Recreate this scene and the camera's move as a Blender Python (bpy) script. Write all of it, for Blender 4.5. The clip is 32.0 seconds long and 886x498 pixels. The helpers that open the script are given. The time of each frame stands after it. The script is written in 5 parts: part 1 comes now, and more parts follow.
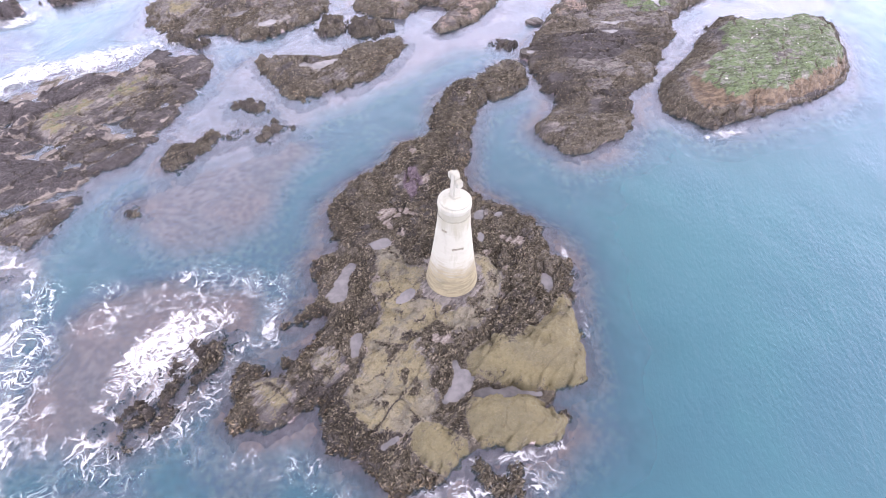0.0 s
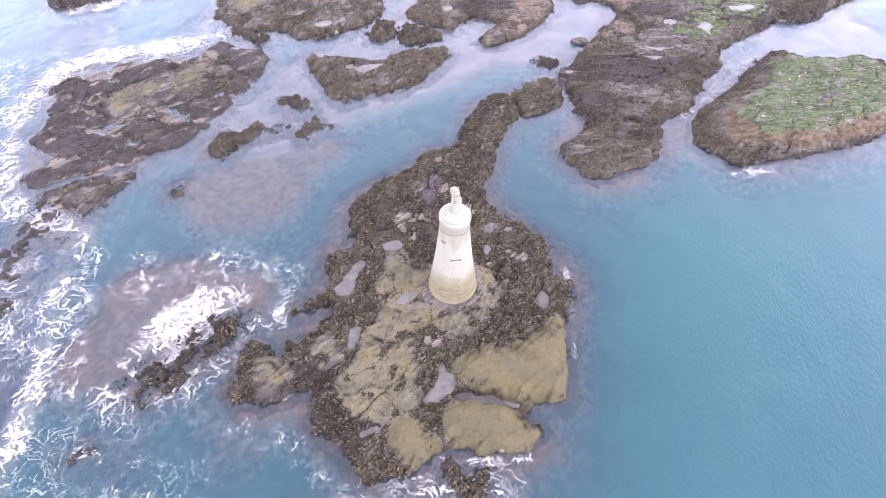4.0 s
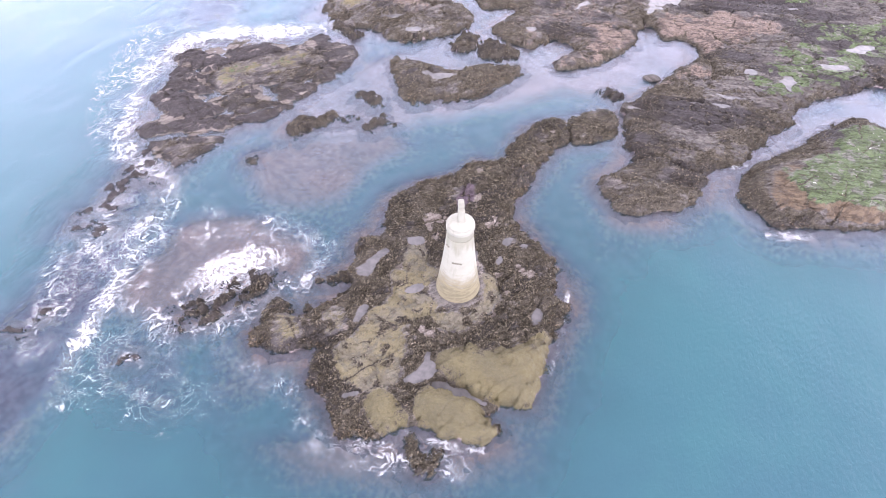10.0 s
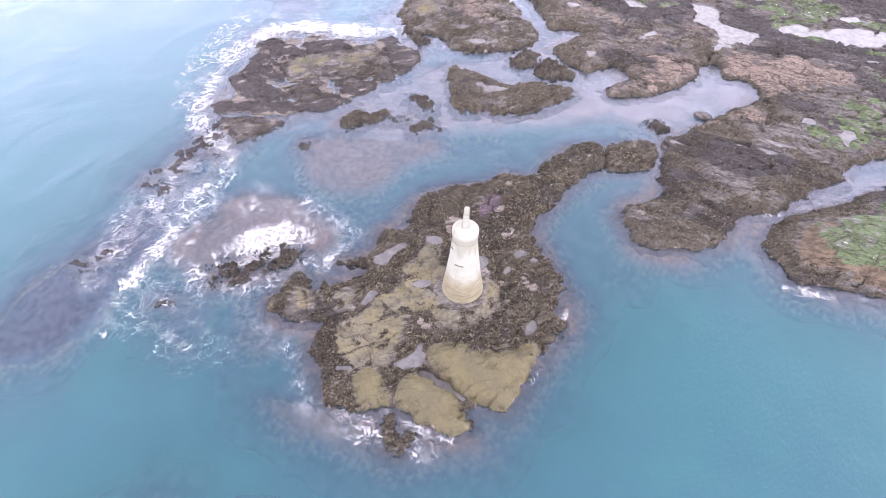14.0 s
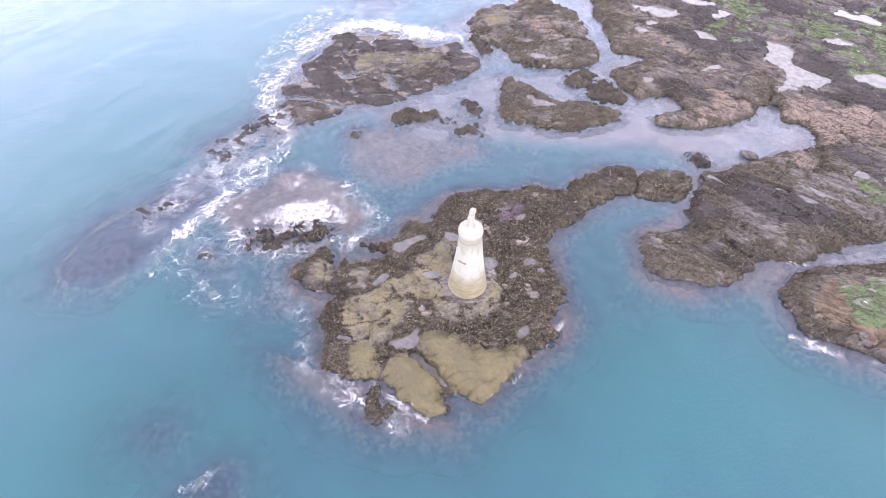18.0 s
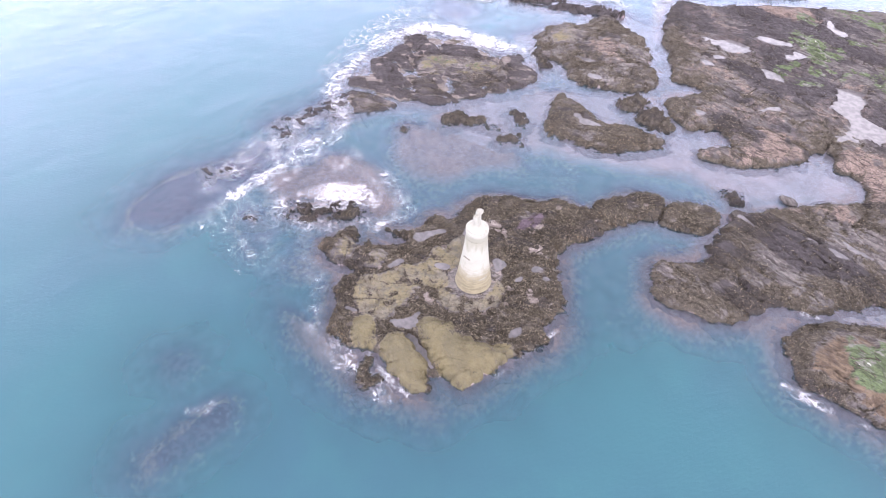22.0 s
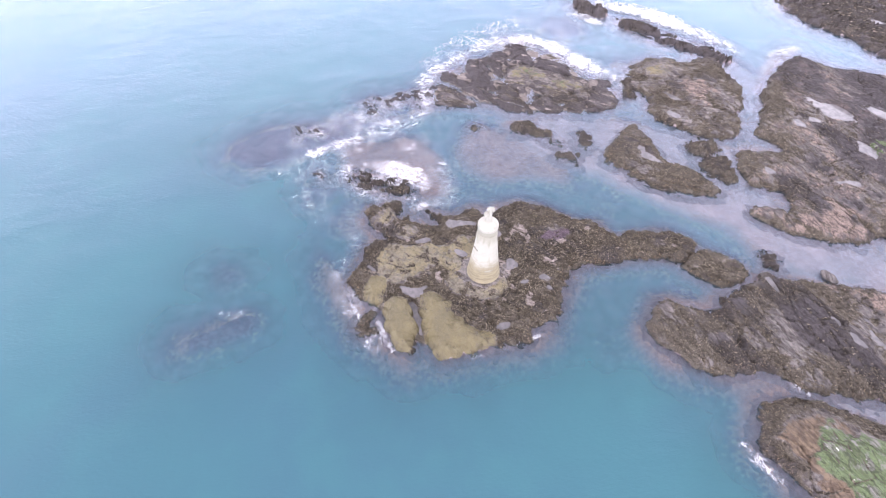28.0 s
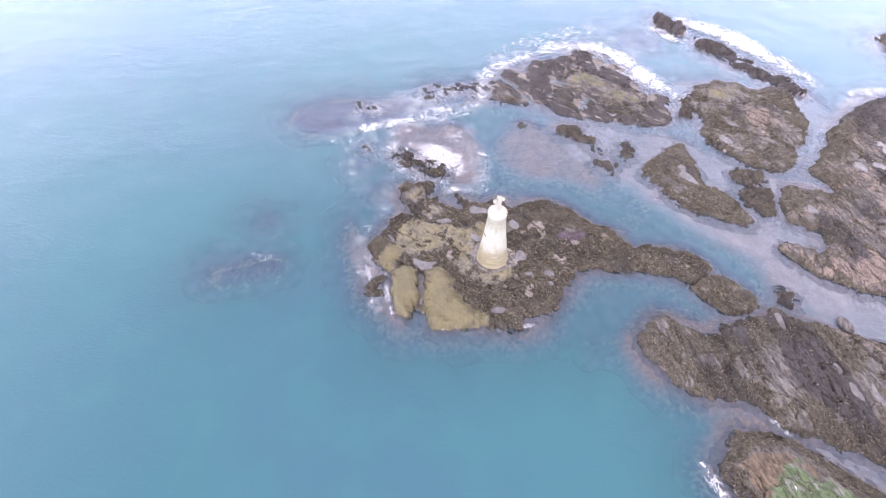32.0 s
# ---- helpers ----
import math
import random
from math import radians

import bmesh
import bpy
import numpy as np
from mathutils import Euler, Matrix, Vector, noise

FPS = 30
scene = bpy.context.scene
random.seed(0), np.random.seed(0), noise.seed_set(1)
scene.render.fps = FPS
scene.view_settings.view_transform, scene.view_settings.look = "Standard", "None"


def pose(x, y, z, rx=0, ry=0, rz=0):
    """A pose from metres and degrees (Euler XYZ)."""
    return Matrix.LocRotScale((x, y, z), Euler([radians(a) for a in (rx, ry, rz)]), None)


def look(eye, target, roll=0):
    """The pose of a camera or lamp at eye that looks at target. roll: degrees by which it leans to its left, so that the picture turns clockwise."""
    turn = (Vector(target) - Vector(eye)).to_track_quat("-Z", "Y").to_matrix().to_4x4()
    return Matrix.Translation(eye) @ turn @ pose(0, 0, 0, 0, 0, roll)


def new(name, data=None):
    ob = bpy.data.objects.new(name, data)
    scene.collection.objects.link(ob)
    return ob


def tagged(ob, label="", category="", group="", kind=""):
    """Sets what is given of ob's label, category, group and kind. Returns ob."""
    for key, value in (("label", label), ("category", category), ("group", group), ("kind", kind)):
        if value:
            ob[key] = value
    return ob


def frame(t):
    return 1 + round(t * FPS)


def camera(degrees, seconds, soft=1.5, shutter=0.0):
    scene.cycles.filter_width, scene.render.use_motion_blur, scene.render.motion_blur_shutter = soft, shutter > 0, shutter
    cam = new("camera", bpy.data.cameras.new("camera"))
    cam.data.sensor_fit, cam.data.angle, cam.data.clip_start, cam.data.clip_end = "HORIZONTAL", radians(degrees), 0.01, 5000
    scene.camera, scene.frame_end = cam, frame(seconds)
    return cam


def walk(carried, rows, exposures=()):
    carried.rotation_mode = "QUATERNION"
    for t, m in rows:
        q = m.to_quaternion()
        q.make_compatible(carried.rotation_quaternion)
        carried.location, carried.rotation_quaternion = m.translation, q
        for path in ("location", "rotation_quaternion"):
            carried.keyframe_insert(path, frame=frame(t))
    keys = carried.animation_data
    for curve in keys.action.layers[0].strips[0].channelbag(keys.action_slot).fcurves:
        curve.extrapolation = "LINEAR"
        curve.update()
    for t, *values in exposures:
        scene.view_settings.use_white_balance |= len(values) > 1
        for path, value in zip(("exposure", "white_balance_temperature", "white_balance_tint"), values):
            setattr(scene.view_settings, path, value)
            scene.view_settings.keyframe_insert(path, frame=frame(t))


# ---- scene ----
import itertools

cam = camera(78.0, 32.0, soft=0.92)
PATH = [
    (0, (0.000, -21.807, 30.808), (-0.714, 3.467, -0.187), 1.00),
    (1, (0.769, -21.896, 31.348), (-0.912, 3.289, 0.318), 0.93),
    (2, (1.561, -21.988, 31.890), (-1.064, 3.063, 0.817), 0.87),
    (3, (2.406, -22.076, 32.430), (-1.122, 2.799, 1.305), 0.80),
    (3.5, (2.834, -22.116, 32.700), (-1.144, 2.659, 1.549), 0.78),
    (5.5, (4.546, -22.234, 33.773), (-1.343, 2.072, 2.556), 0.72),
    (6, (4.977, -22.301, 34.062), (-1.444, 1.858, 2.835), 0.69),
    (7, (5.882, -22.452, 34.658), (-1.589, 1.380, 3.413), 0.62),
    (8, (6.915, -22.577, 35.272), (-1.546, 0.904, 4.014), 0.53),
    (9, (8.030, -22.657, 35.867), (-1.413, 0.426, 4.594), 0.46),
    (10, (9.188, -22.698, 36.426), (-1.263, -0.084, 5.131), 0.42),
    (11, (10.344, -22.676, 36.972), (-1.179, -0.584, 5.680), 0.43),
    (12, (11.530, -22.566, 37.525), (-1.089, -1.034, 6.266), 0.44),
    (13, (12.779, -22.359, 38.086), (-0.909, -1.412, 6.879), 0.42),
    (14, (14.030, -22.094, 38.619), (-0.712, -1.805, 7.458), 0.43),
    (14.5, (14.660, -21.949, 38.877), (-0.596, -2.014, 7.735), 0.43),
    (16.5, (17.295, -21.255, 39.850), (0.072, -2.875, 8.777), 0.32),
    (17, (17.986, -21.067, 40.107), (0.297, -3.108, 9.049), 0.29),
    (18, (19.351, -20.681, 40.635), (0.723, -3.611, 9.625), 0.26),
    (19, (20.725, -20.232, 41.173), (1.202, -4.094, 10.215), 0.27),
    (20, (22.117, -19.650, 41.713), (1.772, -4.462, 10.803), 0.31),
    (21, (23.480, -18.989, 42.250), (2.367, -4.797, 11.382), 0.37),
    (22, (24.791, -18.284, 42.789), (2.967, -5.145, 11.949), 0.45),
    (23, (26.072, -17.526, 43.337), (3.615, -5.485, 12.504), 0.53),
    (24, (27.342, -16.690, 43.918), (4.318, -5.780, 13.082), 0.63),
    (25, (28.626, -15.754, 44.546), (5.083, -5.998, 13.715), 0.75),
    (25.5, (29.276, -15.254, 44.871), (5.492, -6.090, 14.043), 0.80),
    (27.5, (31.942, -12.811, 46.211), (7.365, -6.243, 15.344), 0.80),
    (28, (32.567, -12.079, 46.507), (7.819, -6.189, 15.638), 0.78),
    (29, (33.778, -10.557, 47.078), (8.724, -6.051, 16.223), 0.75),
    (30, (34.952, -8.993, 47.578), (9.708, -5.905, 16.704), 0.71),
    (31, (36.105, -7.397, 48.007), (10.814, -5.732, 17.063), 0.62),
    (32, (37.246, -5.780, 48.404), (12.015, -5.530, 17.366), 0.55),
]
walk(cam, [(t, look(eye, target, roll)) for t, eye, target, roll in PATH], [(0, 0.52, 6150, 23)])

# ---- light: thin bright overcast, a broad soft sun from the east ----
SUN_AZ, SUN_EL = radians(108), radians(52)      # azimuth clockwise from +y
world = bpy.data.worlds.new("overcast_sky")
scene.world = world
world.use_nodes = True
wn, wl = world.node_tree.nodes, world.node_tree.links
wn.clear()
sky = wn.new("ShaderNodeTexSky")
sky.sky_type, sky.sun_disc = "NISHITA", False
sky.sun_elevation, sky.sun_rotation = SUN_EL, SUN_AZ
sky.dust_density = 3.0
bg_sky = wn.new("ShaderNodeBackground")
bg_sky.inputs["Strength"].default_value = 0.05
wl.new(sky.outputs[0], bg_sky.inputs["Color"])
coord = wn.new("ShaderNodeTexCoord")
clouds = wn.new("ShaderNodeTexNoise")
clouds.inputs["Scale"].default_value, clouds.inputs["Detail"].default_value = 2.2, 4.0
wl.new(coord.outputs["Generated"], clouds.inputs["Vector"])
cloud_ramp = wn.new("ShaderNodeValToRGB")
cloud_ramp.color_ramp.elements[0].position, cloud_ramp.color_ramp.elements[0].color = 0.30, (0.80, 0.80, 0.88, 1)
cloud_ramp.color_ramp.elements[1].position, cloud_ramp.color_ramp.elements[1].color = 0.70, (1.0, 0.96, 0.97, 1)
wl.new(clouds.outputs["Fac"], cloud_ramp.inputs["Fac"])
bg_cloud = wn.new("ShaderNodeBackground")
# haze: the sky brightens smoothly from the zenith down to the horizon
height = wn.new("ShaderNodeSeparateXYZ")
wl.new(coord.outputs["Generated"], height.inputs[0])
haze = wn.new("ShaderNodeMapRange")
haze.interpolation_type = "SMOOTHSTEP"
haze.inputs["From Min"].default_value, haze.inputs["From Max"].default_value = 0.13, 0.90
haze.inputs["To Min"].default_value, haze.inputs["To Max"].default_value = 4.55, 0.60
wl.new(height.outputs["Z"], haze.inputs["Value"])
wl.new(haze.outputs["Result"], bg_cloud.inputs["Strength"])
wl.new(cloud_ramp.outputs["Color"], bg_cloud.inputs["Color"])
both = wn.new("ShaderNodeAddShader")
wl.new(bg_sky.outputs[0], both.inputs[0])
wl.new(bg_cloud.outputs[0], both.inputs[1])
world_out = wn.new("ShaderNodeOutputWorld")
wl.new(both.outputs[0], world_out.inputs["Surface"])

sun_data = bpy.data.lights.new("sun", "SUN")
sun_data.energy, sun_data.angle, sun_data.color = 0.9, radians(24), (1.0, 0.95, 0.86)
sun = new("sun", sun_data)
sun_from = Vector((math.sin(SUN_AZ) * math.cos(SUN_EL), math.cos(SUN_AZ) * math.cos(SUN_EL), math.sin(SUN_EL)))
sun.matrix_world = look(sun_from * 200, (0, 0, 0))


# ---- number helpers ----
def lattice(ix, iy, seed):
    """A random number from 0 to 1 at each lattice corner."""
    h = (ix.astype(np.int64) * 374761393 + iy.astype(np.int64) * 668265263 + seed * 144665) & 0x7FFFFFFF
    h = ((h ^ (h >> 13)) * 1274126177) & 0x7FFFFFFF
    h = ((h ^ (h >> 16)) * 1103515245 + 12345) & 0x7FFFFFFF
    return (h ^ (h >> 15)) / 2147483647.0


def smooth(x, y, seed):
    """Smooth value noise from -1 to 1."""
    ix, iy = np.floor(x), np.floor(y)
    fx, fy = x - ix, y - iy
    fx, fy = fx * fx * (3 - 2 * fx), fy * fy * (3 - 2 * fy)
    a, b = lattice(ix, iy, seed), lattice(ix + 1, iy, seed)
    c, d = lattice(ix, iy + 1, seed), lattice(ix + 1, iy + 1, seed)
    return 2 * ((a + (b - a) * fx) * (1 - fy) + (c + (d - c) * fx) * fy) - 1


def fbm(x, y, scale, octaves, seed):
    total, amp, norm = 0, 1.0, 0
    for k in range(octaves):
        c, s = math.cos(0.6 * k), math.sin(0.6 * k)
        f = 2.0 ** k / scale
        total = total + amp * smooth((c * x - s * y) * f + 7 * k, (s * x + c * y) * f, seed + 31 * k)
        norm += amp
        amp *= 0.5
    return total / norm


def cells(x, y, seed):
    """Jittered cells: the nearest and second nearest distances, the nearest cell's random number and the way to its middle."""
    ix, iy = np.floor(x), np.floor(y)
    d1, d2, rnd, ax, ay = (np.full(x.shape, 9.0), np.full(x.shape, 9.0), np.zeros(x.shape), np.zeros(x.shape), np.zeros(x.shape))
    for ox in (-1, 0, 1):
        for oy in (-1, 0, 1):
            cx, cy = ix + ox, iy + oy
            wx, wy = cx + lattice(cx, cy, seed) - x, cy + lattice(cx, cy, seed + 5) - y
            d = np.hypot(wx, wy)
            near = d < d1
            d2 = np.where(near, d1, np.minimum(d2, d))
            rnd = np.where(near, lattice(cx, cy, seed + 9), rnd)
            ax, ay = np.where(near, -wx, ax), np.where(near, -wy, ay)
            d1 = np.where(near, d, d1)
    return d1, d2, rnd, ax, ay


def area(p):
    q = np.roll(p, -1, axis=0)
    return abs((p[:, 0] * q[:, 1] - q[:, 0] * p[:, 1]).sum()) / 2


def rounded(points, rounds=2):
    """The outline with its corners cut, keeping its area."""
    p = np.array(points, float)
    whole = area(p)
    for _ in range(rounds):
        q = np.roll(p, -1, axis=0)
        p = np.stack([p * 0.75 + q * 0.25, p * 0.25 + q * 0.75], 1).reshape(-1, 2)
    c = p.mean(axis=0)
    return c + (p - c) * math.sqrt(whole / area(p))


def inside_by(points, x, y):
    """Distance to a closed outline, positive inside."""
    shape = x.shape
    x, y = x.ravel(), y.ravel()
    best, inside = np.full(x.shape, 1e9), np.zeros(x.shape, bool)
    q = np.roll(points, -1, axis=0)
    for (ax, ay), (bx, by) in zip(points, q):
        ex, ey = bx - ax, by - ay
        u = np.clip(((x - ax) * ex + (y - ay) * ey) / (ex * ex + ey * ey + 1e-12), 0, 1)
        best = np.minimum(best, (x - ax - u * ex) ** 2 + (y - ay - u * ey) ** 2)
        if ay != by:
            inside ^= ((ay > y) != (by > y)) & (x < (bx - ax) * (y - ay) / (by - ay) + ax)
    d = np.sqrt(best)
    return np.where(inside, d, -d).reshape(shape)


def near_line(points, x, y):
    """Distance to an open line."""
    best = np.full(x.shape, 1e9)
    for (ax, ay), (bx, by) in zip(points[:-1], points[1:]):
        ex, ey = bx - ax, by - ay
        u = np.clip(((x - ax) * ex + (y - ay) * ey) / (ex * ex + ey * ey), 0, 1)
        best = np.minimum(best, np.hypot(x - ax - u * ex, y - ay - u * ey))
    return best


def step(lo, hi, v):
    u = np.clip((v - lo) / (hi - lo), 0, 1)
    return u * u * (3 - 2 * u)


def grid_mesh(name, xs, ys, z, keep=None, fields=None, soft=True, faces=None):
    """A sheet over the lines xs and ys with heights z; keep picks the corners that stay; fields are corner numbers."""
    ny, nx = z.shape
    gx, gy = np.meshgrid(xs, ys)
    idx = np.arange(nx * ny).reshape(ny, nx)
    quads = np.stack([idx[:-1, :-1], idx[:-1, 1:], idx[1:, 1:], idx[1:, :-1]], -1).reshape(-1, 4)
    if keep is not None:
        quads = quads[keep.ravel()[quads].any(axis=1) & (True if faces is None else faces[:-1, :-1].ravel())]
    used = np.unique(quads)
    remap = np.zeros(nx * ny, np.int64)
    remap[used] = np.arange(len(used))
    quads = remap[quads]
    co = np.stack([gx.ravel(), gy.ravel(), z.ravel()], 1)[used]
    me = bpy.data.meshes.new(name)
    me.vertices.add(len(co))
    me.vertices.foreach_set("co", co.astype(np.float32).ravel())
    me.loops.add(len(quads) * 4)
    me.loops.foreach_set("vertex_index", quads.astype(np.int32).ravel())
    me.polygons.add(len(quads))
    me.polygons.foreach_set("loop_start", np.arange(0, len(quads) * 4, 4, dtype=np.int32))
    me.polygons.foreach_set("loop_total", np.full(len(quads), 4, np.int32))
    me.update(calc_edges=True)
    me.polygons.foreach_set("use_smooth", np.full(len(quads), soft, bool))
    for key, value in (fields or {}).items():
        me.attributes.new(key, "FLOAT", "POINT").data.foreach_set("value", value.ravel()[used].astype(np.float32))
    return me


def mesh_from(name, co, tris, soft=False):
    me = bpy.data.meshes.new(name)
    k = tris.shape[1]
    me.vertices.add(len(co))
    me.vertices.foreach_set("co", co.astype(np.float32).ravel())
    me.loops.add(len(tris) * k)
    me.loops.foreach_set("vertex_index", tris.astype(np.int32).ravel())
    me.polygons.add(len(tris))
    me.polygons.foreach_set("loop_start", np.arange(0, len(tris) * k, k, dtype=np.int32))
    me.polygons.foreach_set("loop_total", np.full(len(tris), k, np.int32))
    me.update(calc_edges=True)
    me.polygons.foreach_set("use_smooth", np.full(len(tris), soft, bool))
    return me


def part(name, bm, material, parent, label=""):
    me = bpy.data.meshes.new(name)
    bm.to_mesh(me)
    bm.free()
    me.materials.append(material)
    ob = new(name, me)
    ob.parent = parent
    return tagged(ob, label)


# ---- materials ----
class Nodes:
    """Short names for building one material."""

    def __init__(self, name):
        self.mat = bpy.data.materials.new(name)
        self.mat.use_nodes = True
        self.tree = self.mat.node_tree
        self.tree.nodes.clear()
        self.out = self.tree.nodes.new("ShaderNodeOutputMaterial")
        self.pos = self.make("ShaderNodeTexCoord").outputs["Object"]

    def make(self, kind, **sets):
        n = self.tree.nodes.new(kind)
        for key, value in sets.items():
            n.inputs[key.replace("_", " ")].default_value = value
        return n

    def link(self, a, b):
        self.tree.links.new(a, b)

    def put(self, sock, value):
        if isinstance(value, (int, float, tuple)):
            sock.default_value = value
        else:
            self.link(value, sock)

    def noise(self, scale, detail=3.0, vec=None, distort=0.0, rough=0.55):
        n = self.make("ShaderNodeTexNoise", Scale=scale, Detail=detail, Distortion=distort, Roughness=rough)
        self.link(vec or self.pos, n.inputs["Vector"])
        return n.outputs["Fac"]

    def field(self, name):
        n = self.make("ShaderNodeAttribute")
        n.attribute_name = name
        return n.outputs["Fac"]

    def math(self, op, a, b=0.0, clamp=False):
        n = self.make("ShaderNodeMath")
        n.operation, n.use_clamp = op, clamp
        self.put(n.inputs[0], a)
        self.put(n.inputs[1], b)
        return n.outputs[0]

    def band(self, v, lo, hi, to_lo=0.0, to_hi=1.0):
        n = self.make("ShaderNodeMapRange", From_Min=lo, From_Max=hi, To_Min=to_lo, To_Max=to_hi)
        n.interpolation_type = "SMOOTHSTEP"
        self.link(v, n.inputs["Value"])
        return n.outputs["Result"]

    def mix(self, fac, a, b):
        n = self.make("ShaderNodeMix")
        n.data_type = "RGBA"
        self.put(n.inputs[0], fac)
        self.put(n.inputs[6], (*a, 1) if isinstance(a, tuple) else a)
        self.put(n.inputs[7], (*b, 1) if isinstance(b, tuple) else b)
        return n.outputs[2]

    def bump(self, height, strength, distance):
        n = self.make("ShaderNodeBump", Strength=strength, Distance=distance)
        self.link(height, n.inputs["Height"])
        return n.outputs["Normal"]

    def stretched(self, sx, sy, sz, turn=0.0):
        n = self.make("ShaderNodeMapping")
        n.inputs["Scale"].default_value = (sx, sy, sz)
        if turn:            # turned first, then stretched, so that the pattern runs along the turned axis
            n.vector_type = "TEXTURE"
            n.inputs["Scale"].default_value = (1 / sx, 1 / sy, 1 / sz)
            n.inputs["Rotation"].default_value = (0, 0, radians(turn))
        self.link(self.pos, n.inputs["Vector"])
        return n.outputs["Vector"]

    def solid(self, colour, rough, normal=None, **sets):
        n = self.make("ShaderNodeBsdfPrincipled", **sets)
        self.put(n.inputs["Base Color"], (*colour, 1) if isinstance(colour, tuple) else colour)
        self.put(n.inputs["Roughness"], rough)
        if normal:
            self.link(normal, n.inputs["Normal"])
        self.link(n.outputs[0], self.out.inputs["Surface"])
        return self.mat


def rock_material(name, lie, mottle, strength):
    """Shore rock whose beds and cracks run at the angle lie, with its patches of weed, lichen and turf."""
    m = Nodes(name)
    weed, ochre, buff, green, pale, rust, sunk, tone, tan, black, plum = (m.field(k) for k in ("weed", "ochre", "buff", "green", "pale", "rust", "sunk", "tone", "tan", "black", "plum"))
    big, mid_n, fine = m.noise(0.35, 4), m.noise(1.7, 5), m.noise(8.0, 6, rough=0.72)
    speck = m.noise(17.0, 3, rough=0.7)
    leafy = m.noise(14.0, 4, None, 1.2, 0.7)
    grain = m.noise(2.2, 5, m.stretched(0.6, 3.6, 1.0, lie), 0.3)
    streak = m.noise(1.1, 5, m.stretched(0.35, 2.6, 1.0, lie), 0.5)
    clump = m.noise(2.6, 5, None, 0.4, 0.72)
    jitter = m.math("SUBTRACT", fine, 0.5)
    blotch = m.math("SUBTRACT", mid_n, 0.5)

    def over(base, fac, amount, colour):
        return m.mix(m.math("MULTIPLY", fac, amount), base, colour)

    # joints: warped cell edges, some closed
    bent = m.make("ShaderNodeVectorMath")
    bent.operation = "MULTIPLY_ADD"
    warp = m.make("ShaderNodeTexNoise", Scale=0.9, Detail=4.0)
    m.link(m.pos, warp.inputs["Vector"])
    m.link(warp.outputs["Color"], bent.inputs[0])
    bent.inputs[1].default_value = (1.4, 1.4, 0)
    m.link(m.stretched(0.75, 1.25, 0.01, lie), bent.inputs[2])
    plates = m.make("ShaderNodeTexVoronoi", Scale=0.62)
    plates.feature = "DISTANCE_TO_EDGE"
    m.link(bent.outputs[0], plates.inputs["Vector"])
    split = m.math("MULTIPLY", m.band(plates.outputs["Distance"], 0.012, 0.05, 1.0, 0.0), m.band(m.noise(0.7, 3), 0.44, 0.56))
    thin = m.noise(0.9, 6, m.stretched(0.30, 2.2, 1.0, lie), 0.6, 0.6)
    crack = m.band(m.math("ABSOLUTE", m.math("SUBTRACT", thin, 0.5)), 0.006, 0.024, 1.0, 0.0)
    long = m.noise(0.5, 6, m.stretched(0.22, 2.4, 1.0, lie), 0.5, 0.62)
    seam = m.band(m.math("ABSOLUTE", m.math("SUBTRACT", long, 0.5)), 0.006, 0.022, 1.0, 0.0)

    # bare grey-brown rock
    def base(*rgb):
        return tuple(k * strength for k in rgb)

    rock = m.mix(m.band(big, 0.35, 0.65), base(0.185, 0.170, 0.157), base(0.137, 0.127, 0.125))
    rock = m.mix(m.band(mid_n, 0.42, 0.62), rock, base(0.215, 0.192, 0.178))
    rock = over(rock, m.band(tone, 0.5, 0.95), 0.35, base(0.250, 0.218, 0.196))
    rock = over(rock, m.band(streak, 0.50, 0.57), 0.50, (0.082, 0.068, 0.064))
    rock = over(rock, m.band(grain, 0.60, 0.66), 0.32, (0.29, 0.260, 0.235))
    rock = over(rock, m.band(fine, 0.55, 0.63), 0.50, (0.075, 0.063, 0.058))
    tan_at = m.math("ADD", tan, m.math("ADD", m.math("MULTIPLY", jitter, 1.4), m.math("MULTIPLY", blotch, 1.6)))
    rock = over(rock, m.band(tan_at, 0.35, 0.75), 0.92, over(m.mix(m.band(fine, 0.40, 0.58), (0.335, 0.258, 0.215), (0.150, 0.114, 0.095)), m.math("MAXIMUM", split, crack), 0.7, (0.050, 0.038, 0.034)))
    rock = over(rock, m.band(m.math("ADD", black, m.math("MULTIPLY", jitter, 1.2)), 0.35, 0.75), 0.92, m.mix(m.band(fine, 0.42, 0.62), (0.030, 0.026, 0.029), (0.092, 0.080, 0.083)))
    bare = m.math("SUBTRACT", 1.0, m.math("MAXIMUM", m.math("MAXIMUM", ochre, buff), m.math("MULTIPLY", m.math("MAXIMUM", m.math("MAXIMUM", green, tan), black), 0.6)), True)
    rock = over(rock, m.math("MULTIPLY", m.band(clump, 0.53, 0.60), bare), 0.58, (0.062, 0.052, 0.049))
    rock = over(rock, m.math("MULTIPLY", m.band(clump, 0.46, 0.37), bare), mottle, (0.33, 0.295, 0.265))
    rock = over(rock, crack, 0.55, (0.040, 0.033, 0.031))
    light = m.mix(m.band(fine, 0.42, 0.60), (0.315, 0.274, 0.246), (0.205, 0.174, 0.154))
    light = over(light, m.band(streak, 0.5, 0.6), 0.35, (0.150, 0.118, 0.105))
    rock = m.mix(m.band(m.math("ADD", pale, m.math("MULTIPLY", blotch, 1.2)), 0.42, 0.58), rock, light)
    red = m.mix(m.band(mid_n, 0.4, 0.62), (0.180, 0.134, 0.092), (0.108, 0.080, 0.058))
